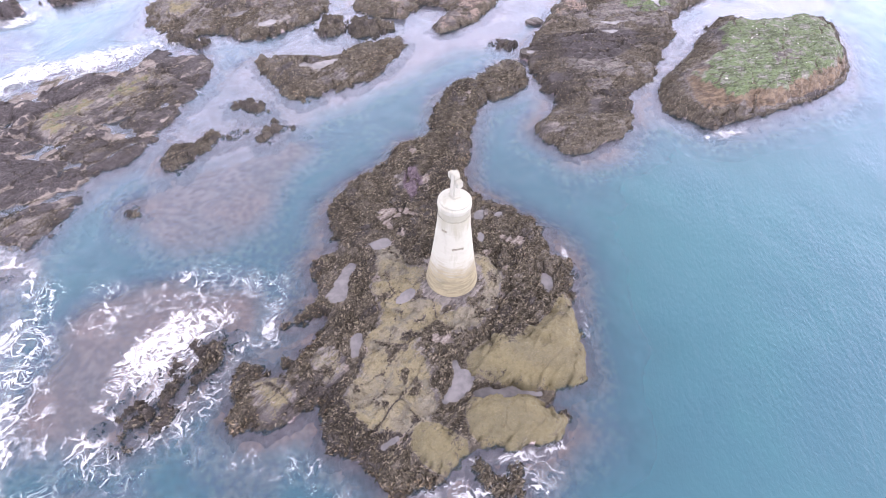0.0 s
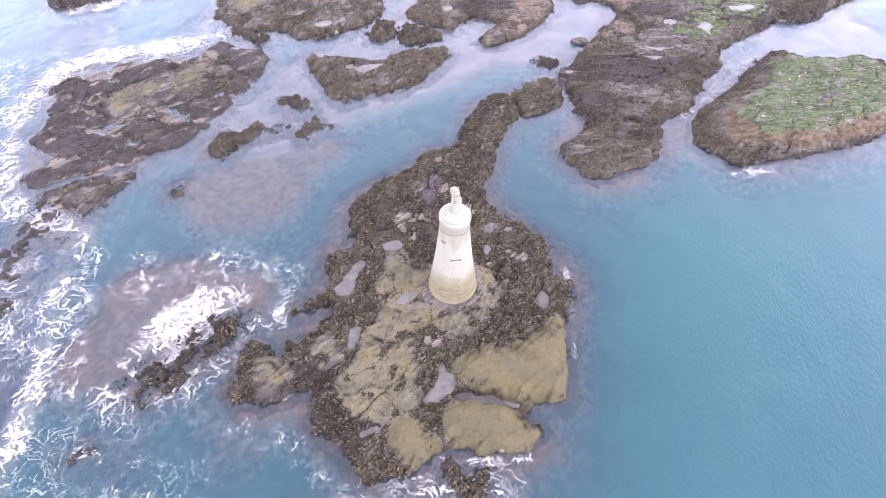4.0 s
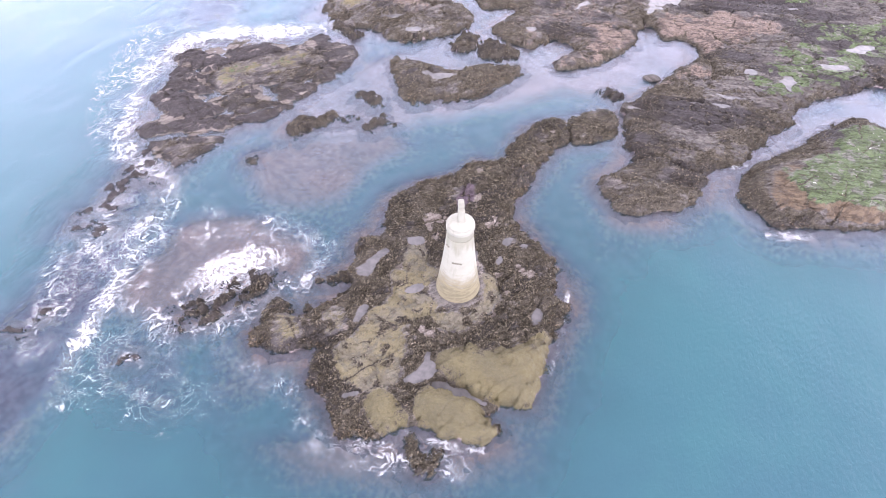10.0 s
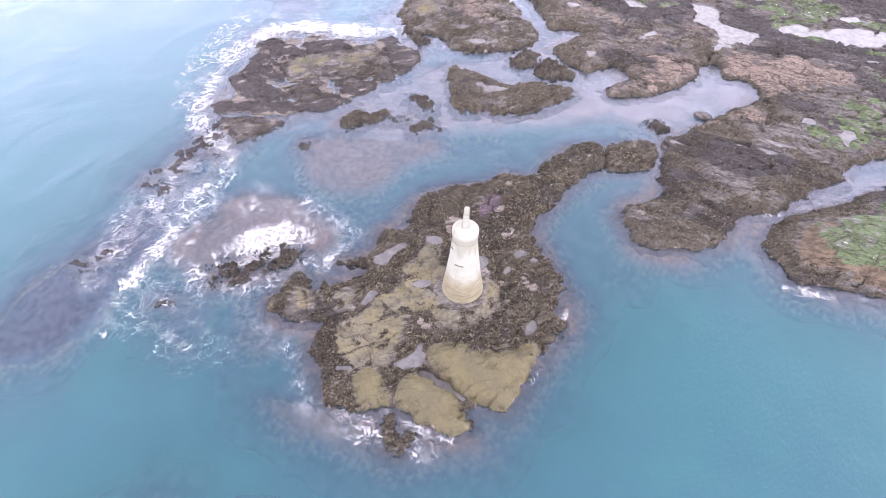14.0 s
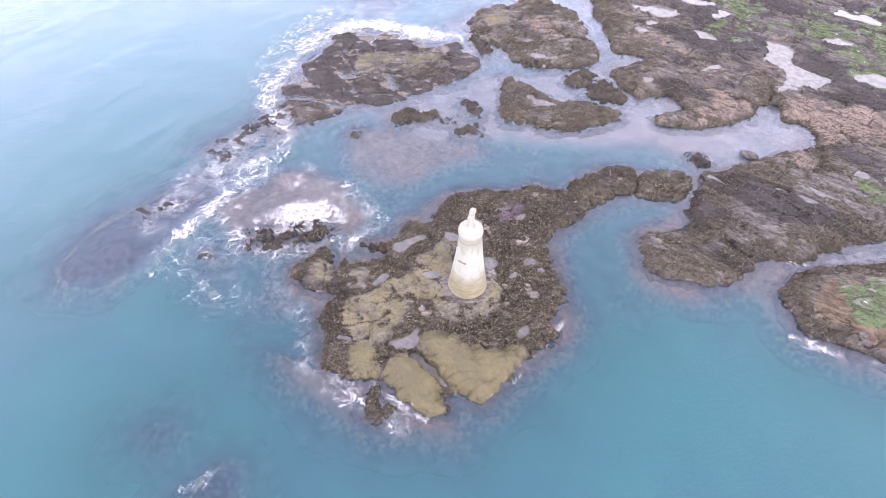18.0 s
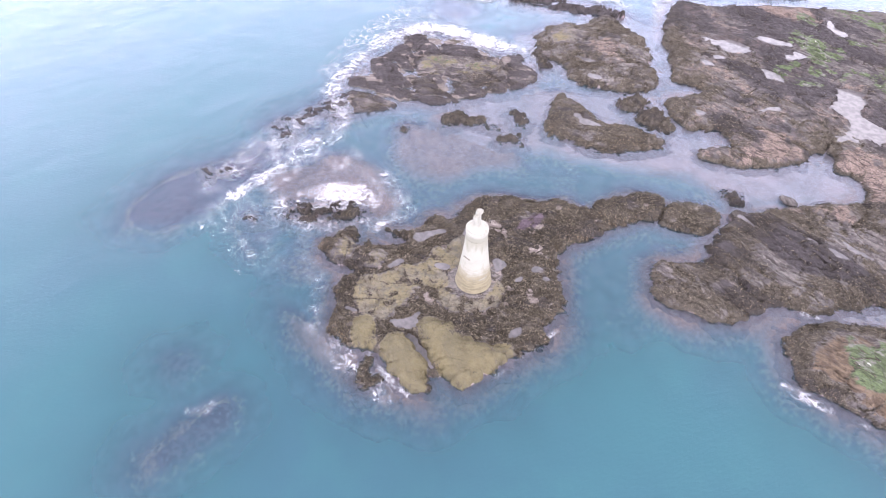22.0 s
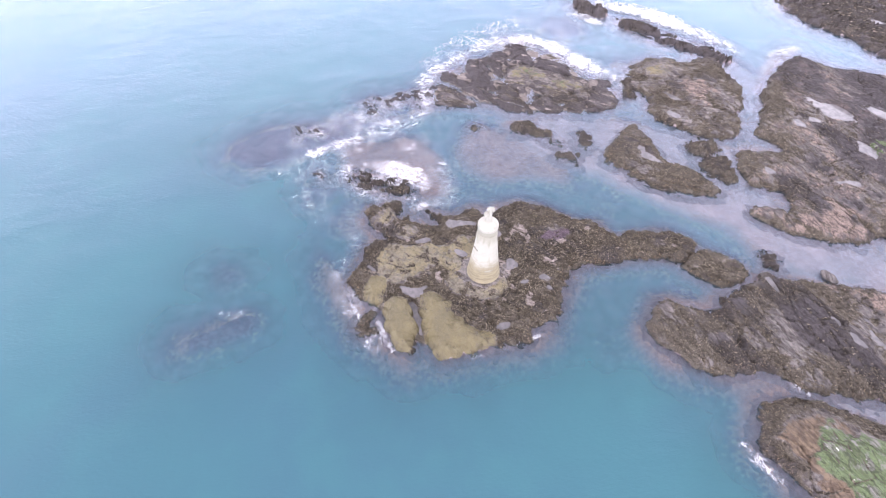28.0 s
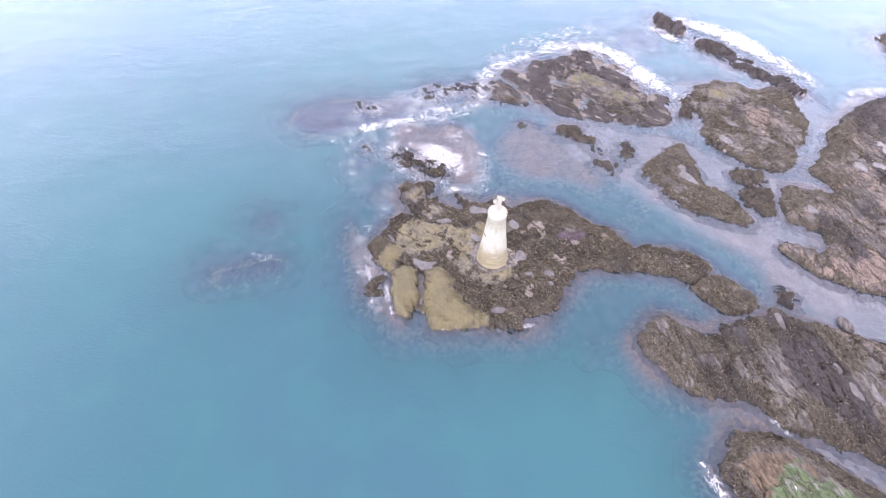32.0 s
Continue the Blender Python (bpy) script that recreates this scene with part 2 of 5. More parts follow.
    rock = m.mix(m.band(m.math("ADD", rust, jitter), 0.35, 0.6), rock, over(red, m.band(fine, 0.56, 0.64), 0.6, (0.075, 0.055, 0.042)))

    # buff rock at the tower's foot: cracked, grainy, barnacled
    sandy = m.mix(m.band(big, 0.40, 0.60), (0.186, 0.160, 0.094), (0.172, 0.154, 0.120))
    sandy = over(sandy, m.band(m.noise(1.1, 5, None, 0.4, 0.65), 0.50, 0.60), 0.75, (0.118, 0.110, 0.088))
    sandy = over(sandy, m.band(fine, 0.53, 0.61), 0.65, (0.112, 0.093, 0.054))
    sandy = over(sandy, m.band(speck, 0.57, 0.65), 0.60, (0.330, 0.300, 0.225))
    sandy = over(sandy, m.band(clump, 0.56, 0.62), 0.65, (0.072, 0.060, 0.038))
    sandy = over(sandy, split, 0.30, (0.058, 0.046, 0.032))
    rock = m.mix(m.band(m.math("ADD", buff, m.math("ADD", m.math("MULTIPLY", jitter, 1.5), m.math("MULTIPLY", blotch, 0.9))), 0.38, 0.58), rock, sandy)

    # smooth ochre slabs with a fine skin of weed and paler barnacles towards the rim
    slab = m.mix(m.band(m.noise(0.55, 4), 0.38, 0.62), (0.158, 0.136, 0.074), (0.127, 0.112, 0.066))
    slab = over(slab, m.band(m.noise(1.3, 4, m.stretched(0.45, 1.7, 1.0, lie - 90), 0.5), 0.52, 0.68), 0.30, (0.115, 0.093, 0.044))
    slab = over(slab, m.band(fine, 0.52, 0.62), 0.50, (0.118, 0.096, 0.046))
    slab = over(slab, m.band(speck, 0.55, 0.64), 0.45, (0.270, 0.230, 0.140))
    slab = over(slab, m.band(clump, 0.56, 0.63), 0.45, (0.088, 0.070, 0.042))
    rim = m.math("MULTIPLY", m.band(ochre, 0.98, 0.45), m.band(fine, 0.46, 0.58))
    slab = over(slab, rim, 0.6, (0.315, 0.275, 0.185))
    slab = over(slab, split, 0.25, (0.070, 0.056, 0.032))
    rock = m.mix(m.band(m.math("ADD", ochre, m.math("MULTIPLY", jitter, 1.6)), 0.32, 0.58), rock, slab)

    turf = m.mix(m.band(fine, 0.38, 0.62), (0.084, 0.118, 0.058), (0.150, 0.188, 0.092))
    turf = m.mix(m.band(m.math("ADD", m.noise(0.9, 5, None, 0.4), m.math("MULTIPLY", jitter, 0.4)), 0.53, 0.62), turf, (0.205, 0.200, 0.175))
    turf = over(turf, m.math("MAXIMUM", crack, m.math("MULTIPLY", split, 0.8)), 0.7, (0.030, 0.032, 0.022))
    turf = over(turf, m.band(streak, 0.52, 0.60), 0.45, (0.050, 0.062, 0.032))
    rock = m.mix(m.band(m.math("ADD", green, m.math("MULTIPLY", blotch, 1.2)), 0.38, 0.60), rock, turf)
    rock = m.mix(m.band(m.math("ADD", plum, jitter), 0.35, 0.65), rock, m.mix(m.band(fine, 0.42, 0.6), (0.075, 0.052, 0.070), (0.185, 0.145, 0.165)))

    # wrack: dark wet fronds, with paler flecks that paint in their shine
    kelp = m.mix(m.band(leafy, 0.40, 0.56), (0.056, 0.048, 0.039), (0.118, 0.101, 0.076))
    kelp = over(kelp, m.band(leafy, 0.55, 0.62), 0.75, (0.278, 0.236, 0.180))
    kelp = over(kelp, m.band(clump, 0.53, 0.59), 0.72, (0.044, 0.035, 0.030))
    kelp = over(kelp, m.band(m.math("ADD", black, jitter), 0.4, 0.8), 0.85, m.mix(m.band(leafy, 0.50, 0.62), (0.028, 0.024, 0.024), (0.120, 0.102, 0.092)))
    rock = m.mix(m.band(m.math("ADD", weed, m.math("ADD", m.math("MULTIPLY", jitter, 1.3), m.math("MULTIPLY", blotch, 0.7))), 0.44, 0.56), rock, kelp)
    rock = over(rock, m.math("MULTIPLY", m.math("MAXIMUM", seam, m.math("MULTIPLY", crack, 0.5)), bare), 0.45, (0.034, 0.028, 0.026))
    guano = m.math("MULTIPLY", m.band(m.noise(2.6, 3), 0.685, 0.715), m.band(green, 0.5, 0.9))
    rock = m.mix(guano, rock, (0.62, 0.61, 0.57))
    crust = m.mix(m.band(mid_n, 0.35, 0.65), (0.58, 0.475, 0.470), (0.42, 0.335, 0.338))
    rock = m.mix(m.band(m.math("ADD", sunk, m.math("MULTIPLY", jitter, 0.6)), 0.3, 0.7), rock, crust)
    rough = m.band(m.noise(4.0, 3), 0.3, 0.7, 0.42, 0.85)
    h = m.math("ADD", m.math("MULTIPLY", fine, 0.8), m.math("MULTIPLY", speck, 0.5))
    h = m.math("SUBTRACT", m.math("ADD", h, m.math("MULTIPLY", m.math("MULTIPLY", grain, bare), 0.5)), m.math("MULTIPLY", m.math("MAXIMUM", m.math("MULTIPLY", split, 0.6), m.math("MULTIPLY", crack, bare)), 0.5))
    return m.solid(rock, rough, m.bump(h, 1.0, 0.11), Specular_IOR_Level=0.22)


def weed_material(name, light):
    m = Nodes(name)
    n = m.make("ShaderNodeNewGeometry").outputs["Random Per Island"]
    # tone at random per frond; the palest stand in for shine
    ramp = m.make("ShaderNodeValToRGB")
    r = ramp.color_ramp
    r.elements[0].position, r.elements[0].color = 0.0, (0.030, 0.023, 0.018, 1)
    r.elements[1].position, r.elements[1].color = 1.0, tuple(light)
    for p, k in ((0.38, 0.20), (0.60, 0.42), (0.82, 0.76)):
        r.elements.new(p).color = (light[0] * k, light[1] * k, light[2] * k * 0.9, 1)
    m.link(n, ramp.inputs["Fac"])
    return m.solid(ramp.outputs["Color"], 0.5, m.bump(m.noise(30.0, 2), 0.5, 0.02), Specular_IOR_Level=0.2)


def seabed_material():
    m = Nodes("seabed")
    a, b = m.noise(0.5, 5), m.noise(2.2, 5)
    c = m.mix(m.band(a, 0.35, 0.65), (0.84, 0.725, 0.685), (0.70, 0.575, 0.555))
    c = m.mix(m.band(b, 0.50, 0.62), c, (0.86, 0.765, 0.75))
    c = m.mix(m.math("MULTIPLY", m.band(m.noise(1.3, 6, None, 0.6, 0.68), 0.50, 0.60), 0.30), c, (0.50, 0.42, 0.44))
    crust = m.mix(m.band(b, 0.35, 0.65), (0.70, 0.505, 0.420), (0.47, 0.330, 0.285))
    c = m.mix(m.band(m.math("ADD", m.field("bed_pale"), m.math("MULTIPLY", m.math("SUBTRACT", b, 0.5), 0.8)), 0.3, 0.7), crust, c)
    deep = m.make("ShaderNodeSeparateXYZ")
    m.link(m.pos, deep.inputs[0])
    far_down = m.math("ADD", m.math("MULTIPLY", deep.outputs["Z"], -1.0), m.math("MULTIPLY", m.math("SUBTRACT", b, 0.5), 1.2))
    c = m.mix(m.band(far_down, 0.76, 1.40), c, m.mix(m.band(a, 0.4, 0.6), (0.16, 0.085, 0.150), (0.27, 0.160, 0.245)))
    c = m.mix(m.band(m.math("ADD", m.field("weed"), m.math("MULTIPLY", m.math("SUBTRACT", b, 0.5), 0.9)), 0.3, 0.7), c, m.mix(m.band(b, 0.4, 0.6), (0.17, 0.095, 0.160), (0.29, 0.185, 0.265)))
    return m.solid(c, 0.9, m.bump(b, 0.25, 0.15))


def sea_material():
    m = Nodes("sea_water")
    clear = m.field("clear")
    a, b = m.noise(0.03, 3), m.noise(0.14, 3)
    body = m.mix(m.band(a, 0.3, 0.7), (0.037, 0.117, 0.134), (0.036, 0.101, 0.129))
    body = m.mix(m.math("MULTIPLY", m.band(b, 0.45, 0.7), 0.35), body, (0.040, 0.130, 0.141))
    body = m.mix(m.band(clear, 0.10, 0.70), body, (0.058, 0.132, 0.178))       # light scattered back over the shallows, put into the water's colour
    diff = m.make("ShaderNodeBsdfDiffuse")
    m.link(body, diff.inputs["Color"])
    thin = m.make("ShaderNodeBsdfTransparent", Color=(0.97, 0.98, 1.0, 1))
    soak = m.make("ShaderNodeMixShader")
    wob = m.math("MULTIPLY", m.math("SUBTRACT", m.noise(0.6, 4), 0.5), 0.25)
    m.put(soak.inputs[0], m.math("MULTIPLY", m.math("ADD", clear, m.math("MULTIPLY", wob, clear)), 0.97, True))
    m.link(diff.outputs[0], soak.inputs[1])
    m.link(thin.outputs[0], soak.inputs[2])
    ripples = m.noise(3.9, 5, m.stretched(1.0, 0.55, 1.0), 0.5)
    swell = m.noise(0.28, 4, m.stretched(1.0, 0.5, 1.0), 0.9)
    calm = m.band(m.noise(0.06, 3), 0.35, 0.65, 0.5, 1.0)
    n = m.bump(m.math("MULTIPLY", m.math("ADD", ripples, m.math("MULTIPLY", swell, 1.8)), calm), 0.25, 0.21)
    gloss = m.make("ShaderNodeBsdfGlossy", Roughness=0.11, Color=(0.812, 0.860, 1.0, 1))
    m.link(n, gloss.inputs["Normal"])
    fres = m.make("ShaderNodeFresnel", IOR=1.62)
    m.link(n, fres.inputs["Normal"])
    top = m.make("ShaderNodeMixShader")
    m.link(fres.outputs[0], top.inputs[0])
    m.link(soak.outputs[0], top.inputs[1])
    m.link(gloss.outputs[0], top.inputs[2])
    m.link(top.outputs[0], m.out.inputs["Surface"])
    return m.mat


def pool_material():
    m = Nodes("pool_water")
    c = m.mix(m.band(m.noise(1.4, 4), 0.35, 0.65), (0.130, 0.123, 0.125), (0.185, 0.173, 0.173))
    n = m.solid(c, 0.10, m.bump(m.noise(3.0, 3), 0.1, 0.05), IOR=1.4)
    return n


def foam_material():
    """Threads of foam round ragged cells, closing up to solid froth where the cover is thick."""
    m = Nodes("sea_foam")
    cover = m.field("cover")
    flat = m.stretched(1, 1, 0)
    def warped(vec, scale, amount):
        w = m.make("ShaderNodeTexNoise", Scale=scale, Detail=3.0)
        m.link(vec, w.inputs["Vector"])
        a = m.make("ShaderNodeVectorMath")
        a.operation = "MULTIPLY_ADD"
        m.link(w.outputs["Color"], a.inputs[0])
        a.inputs[1].default_value = (amount, amount, 0)
        m.link(vec, a.inputs[2])
        return a.outputs[0]
    bent = warped(warped(flat, 0.35, 3.0), 1.1, 1.6)
    froth = m.noise(4.5, 5, flat, rough=0.75)
    patch = m.noise(0.26, 4, flat)
    swirl = m.noise(1.1, 5, flat, 1.8)
    room = m.math("MULTIPLY", cover, m.band(patch, 0.32, 0.52))
    alpha = 0.0
    for scale, width, gate_scale, lo in ((0.46, 0.068, 0.55, 0.30), (0.95, 0.095, 0.45, 0.36), (2.1, 0.125, 0.8, 0.38)):     # nets of thread, coarse to fine
        v = m.make("ShaderNodeTexVoronoi", Scale=scale)
        v.feature = "DISTANCE_TO_EDGE"
        m.link(bent, v.inputs["Vector"])
        gate = m.band(m.noise(gate_scale, 4, flat, 0.6), lo, lo + 0.20)
        w = m.math("MULTIPLY", m.math("MULTIPLY", room, gate), width)
        off = m.math("ADD", v.outputs["Distance"], m.math("MULTIPLY", m.math("SUBTRACT", froth, 0.46), 0.035))
        line = m.band(m.math("DIVIDE", m.math("SUBTRACT", w, off), m.math("ADD", w, 0.012)), 0.0, 0.75)
        alpha = m.math("MAXIMUM", alpha, line)
    thick = m.math("ADD", m.math("ADD", cover, m.math("MULTIPLY", m.math("SUBTRACT", patch, 0.5), 1.0)), m.math("ADD", m.math("MULTIPLY", m.math("SUBTRACT", swirl, 0.5), 1.7), m.math("MULTIPLY", m.math("SUBTRACT", froth, 0.5), 1.0)))
    alpha = m.math("MAXIMUM", m.math("MULTIPLY", alpha, 0.80), m.math("MULTIPLY", m.band(thick, 0.82, 1.42), 0.95))
    milky = m.math("MULTIPLY", m.band(m.math("ADD", cover, m.math("MULTIPLY", m.math("SUBTRACT", patch, 0.5), 0.8)), 0.3, 1.0), 0.13)
    alpha = m.math("MAXIMUM", alpha, milky)
    alpha = m.math("MULTIPLY", alpha, m.band(cover, 0.02, 0.2), True)
    bs = m.make("ShaderNodeBsdfPrincipled", Roughness=0.7)
    bs.inputs["Base Color"].default_value = (0.62, 0.62, 0.64, 1)
    m.link(alpha, bs.inputs["Alpha"])
    m.link(m.bump(froth, 0.6, 0.1), bs.inputs["Normal"])
    m.link(bs.outputs[0], m.out.inputs["Surface"])
    return m.mat


def lime_material(name, base, worn, stain):
    """Limewashed masonry: the wash worn off the lower courses in ragged patches, runs of algae below the cornice."""
    m = Nodes(name)
    h = m.make("ShaderNodeSeparateXYZ")
    m.link(m.pos, h.inputs[0])
    up = h.outputs["Z"]
    runs = m.noise(2.6, 4, m.stretched(1, 1, 0.18))
    blot, fine = m.noise(1.3, 5), m.noise(14, 4)
    rings = m.noise(2.2, 4, m.stretched(0.45, 0.45, 2.6))
    c = m.mix(m.band(blot, 0.5, 0.72, 0.0, 0.45), base, tuple(0.86 * k for k in base))
    c = m.mix(m.band(runs, 0.52, 0.66, 0.0, 0.30), c, stain)
    drips = m.math("MULTIPLY", m.band(m.math("ADD", up, m.math("MULTIPLY", m.math("SUBTRACT", runs, 0.5), 4.0)), 5.3, 6.6), m.band(up, 7.4, 7.2))
    c = m.mix(m.math("MULTIPLY", drips, 0.55), c, stain)
    ragged = m.math("ADD", up, m.math("ADD", m.math("MULTIPLY", m.math("SUBTRACT", rings, 0.5), 3.0), m.math("MULTIPLY", m.math("SUBTRACT", blot, 0.5), 2.2)))
    stone = m.mix(m.band(rings, 0.40, 0.62), worn, tuple(0.66 * k for k in worn))
    stone = m.mix(m.math("MULTIPLY", m.band(fine, 0.56, 0.66), 0.4), stone, tuple(1.25 * k for k in worn))
    c = m.mix(m.band(ragged, 3.7, 1.7, 0.0, 0.95), c, stone)
    return m.solid(c, 0.85, m.bump(m.math("ADD", fine, blot), 0.4, 0.02))


ROCK, LEDGE_ROCK = rock_material("shore_rock", 52.0, 0.38, 1.0), rock_material("platform_rock", 14.0, 0.22, 0.84)
BED, SEA = seabed_material(), sea_material()
WEED, WEED_LOW = weed_material("wrack_fronds", (0.295, 0.253, 0.202, 1)), weed_material("golden_wrack_fronds", (0.350, 0.275, 0.205, 1))
POOL, FOAM = pool_material(), foam_material()
STAINED = Nodes("stained_stone")
STAINED = STAINED.solid(STAINED.mix(STAINED.band(STAINED.noise(9.0, 4), 0.4, 0.6), (0.24, 0.225, 0.18), (0.18, 0.165, 0.135)), 0.9)
WHITE = lime_material("white_limewash", (0.340, 0.334, 0.280), (0.232, 0.200, 0.122), (0.225, 0.216, 0.155))

# ---- plan of the rocks, in metres, the tower at the origin ----
ISLAND_EAST = [(0.6, 24.4), (1.5, 24.2), (2.9, 21.6), (2.4, 21.0), (1.6, 19.1), (1.3, 16.6), (1.2, 14.4), (0.9, 12.2), (0.9, 9.8), (2.2, 8.8), (3.6, 7.7),
               (4.8, 7.0), (6.1, 6.6), (7.0, 5.6), (7.3, 4.3), (7.3, 3.2), (7.9, 3.0), (8.6, 2.6), (8.7, 1.6), (8.2, 0.3), (8.5, -0.5),
               (8.3, -2.6), (8.6, -4.3), (8.4, -5.1), (8.5, -6.3), (8.0, -6.9), (6.3, -7.2), (5.3, -7.7), (5.7, -8.2), (6.2, -8.6),
               (7.1, -9.0), (7.0, -9.7), (6.5, -10.5), (5.8, -11.1), (4.5, -11.2), (3.2, -11.0), (2.0, -11.3)]
ISLAND_SOUTH = [(1.0, -12.0), (0.3, -12.6), (-0.7, -13.4), (-1.6, -13.7), (-2.7, -14.0), (-3.2, -13.6), (-4.0, -13.2), (-4.3, -12.7),
                (-5.0, -12.1), (-5.9, -11.9), (-6.7, -11.5), (-7.2, -9.7), (-7.6, -8.6), (-8.2, -9.6), (-9.1, -10.1), (-10.1, -10.7),
                (-11.6, -10.7), (-12.5, -10.3), (-12.7, -9.2), (-13.0, -7.7), (-12.6, -6.6), (-11.7, -6.6), (-10.8, -7.2), (-10.0, -7.0),
                (-10.3, -6.4), (-9.9, -5.5), (-9.1, -4.9), (-8.6, -4.1), (-8.0, -2.9), (-8.9, -3.4), (-10.2, -3.9), (-11.0, -4.2)]
ISLAND_WEST = [(-11.0, -3.5), (-10.4, -2.9), (-10.0, -2.2), (-9.1, -1.7), (-9.0, -0.9), (-9.4, -0.2), (-9.8, 0.5), (-10.0, 1.2), (-9.7, 1.9),
               (-9.2, 2.4), (-8.6, 2.8), (-8.3, 3.3), (-8.8, 4.0), (-9.1, 4.7), (-9.6, 5.1), (-9.4, 5.6), (-9.8, 6.5), (-9.6, 7.3), (-9.1, 8.2),
               (-8.8, 9.4), (-7.7, 10.3), (-6.8, 11.3), (-6.0, 12.4), (-5.2, 13.8), (-4.7, 15.1), (-3.1, 15.5), (-2.2, 16.6), (-2.5, 18.1),
               (-2.2, 20.0), (-1.9, 21.7), (-0.5, 23.6)]
WEST_REEF = [(-24.5, 25.9), (-24.2, 23.9), (-24.7, 20.9), (-25.2, 16.8), (-25.7, 14.7), (-26.3, 13.2), (-26.6, 11.0), (-29.6, 8.7),
             (-28.7, 7.1), (-29.5, 4.9), (-29.8, 3.4), (-30.4, 1.4), (-32.5, 1.6), (-34.1, 2.5), (-36.4, 3.7), (-38.3, 4.7),
             (-38.4, 6.2), (-37.8, 7.3), (-39.9, 8.4), (-41.5, 9.6), (-40.1, 11.2), (-42.5, 14.8), (-44.8, 16.9), (-44.2, 18.5),
             (-42.4, 19.4), (-40.3, 20.4), (-39.4, 22.8), (-36.5, 23.8), (-32.8, 24.7), (-31.8, 26.8), (-30.7, 28.0), (-28.6, 27.3), (-25.4, 27.1)]
TRIANGLE = [(-19.5, 24.9), (-20.5, 27.1), (-18.5, 27.1), (-16.3, 27.9), (-13.5, 27.6), (-12.2, 28.2), (-10.5, 30.4), (-7.6, 31.2),
            (-5.9, 31.9), (-6.2, 29.5), (-6.8, 27.1), (-8.3, 24.8), (-10.2, 23.0), (-12.0, 22.0), (-13.7, 20.9), (-15.1, 20.3), (-16.6, 22.0)]
MIDDLE = [(-33.4, 32.4), (-34.7, 34.5), (-35.0, 37.3), (-34.0, 39.8), (-32.2, 41.7), (-33.6, 43.2), (-33.2, 45.1), (-30.3, 46.0),
          (-27.0, 45.8), (-24.5, 45.6), (-21.1, 44.1), (-19.5, 41.9), (-17.0, 41.6), (-15.3, 39.3), (-15.3, 36.4), (-17.0, 33.8),
          (-19.5, 31.9), (-22.6, 29.8), (-24.6, 31.8), (-27.3, 31.1), (-29.5, 30.2), (-31.2, 31.0)]
PLATFORM_WEST = [(12.0, 43.8), (9.7, 45.7), (7.1, 44.3), (5.4, 47.2), (4.4, 45.1), (5.0, 42.8), (4.6, 40.3), (2.8, 36.8), (1.1, 34.7),
                 (-0.5, 34.3), (-1.7, 32.6), (-3.5, 33.4), (-2.2, 36.1), (-0.9, 37.7), (-4.1, 39.1), (-4.8, 37.4), (-6.5, 35.3),
                 (-9.7, 36.0), (-12.4, 37.6), (-12.2, 39.8), (-11.0, 43.4), (-12.6, 43.2), (-15.1, 40.9), (-16.3, 42.9), (-18.3, 44.9),
                 (-20.8, 46.9), (-23.1, 47.6), (-27.0, 52.5), (-31.5, 58.8), (-28.5, 61.0), (-25.7, 62.5), (-23.0, 69.0), (-14.0, 80.0),
                 (2.0, 104.0), (60.0, 112.0), (72.0, 78.0)]
PLATFORM_SOUTH = [(40.0, 52.1), (36.2, 47.7), (33.4, 45.0), (31.0, 45.3), (28.2, 42.3), (24.3, 39.1), (22.7, 36.2), (23.5, 34.3), (22.2, 32.8),
                  (20.3, 28.9), (19.6, 28.2), (19.4, 25.8), (18.1, 25.0), (16.2, 23.2), (16.2, 20.7), (16.0, 18.6), (14.1, 16.4), (12.6, 15.2),
                  (10.0, 14.2), (8.7, 14.7), (6.9, 16.1), (6.4, 17.6), (7.6, 19.5), (8.8, 22.2), (7.6, 23.3), (6.9, 26.6), (6.6, 28.0),
                  (6.5, 30.5), (7.1, 32.1), (8.2, 34.8), (9.5, 37.2), (9.8, 39.5), (11.6, 42.0)]
GREEN_ISLE = [(18.8, 23.8), (20.2, 26.7), (23.2, 30.0), (25.5, 34.5), (27.4, 37.3), (29.5, 38.0), (31.2, 36.6), (33.9, 37.4), (37.5, 38.6),
              (40.7, 37.2), (40.8, 34.3), (39.3, 29.9), (39.0, 27.8), (37.3, 25.4), (33.5, 23.0), (30.3, 21.2), (27.2, 20.2), (25.9, 19.1),
              (24.6, 19.2), (22.3, 17.9), (20.7, 19.4), (18.7, 20.4), (18.5, 22.0)]
FAR_BAR = [(-47.8, 36.2), (-47.4, 38.6), (-44.4, 40.8), (-40.5, 43.6), (-38.2, 46.0), (-35.8, 47.9), (-31.4, 49.3), (-31.8, 46.4), (-35.5, 43.3), (-39.7, 39.7), (-43.9, 36.6)]
BAR_END = [(-54.5, 31.6), (-53.8, 33.4), (-51.3, 35.1), (-48.9, 35.5), (-48.3, 34.2), (-49.4, 32.8), (-51.8, 31.0)]
FAR_REEF = [(-49.0, 70.0), (-46.9, 67.2), (-41.8, 67.2), (-37.5, 69.5), (-34.2, 72.0), (-29.1, 72.0), (-24.0, 74.0), (-20.0, 82.0), (-30.0, 92.0), (-46.0, 88.0)]

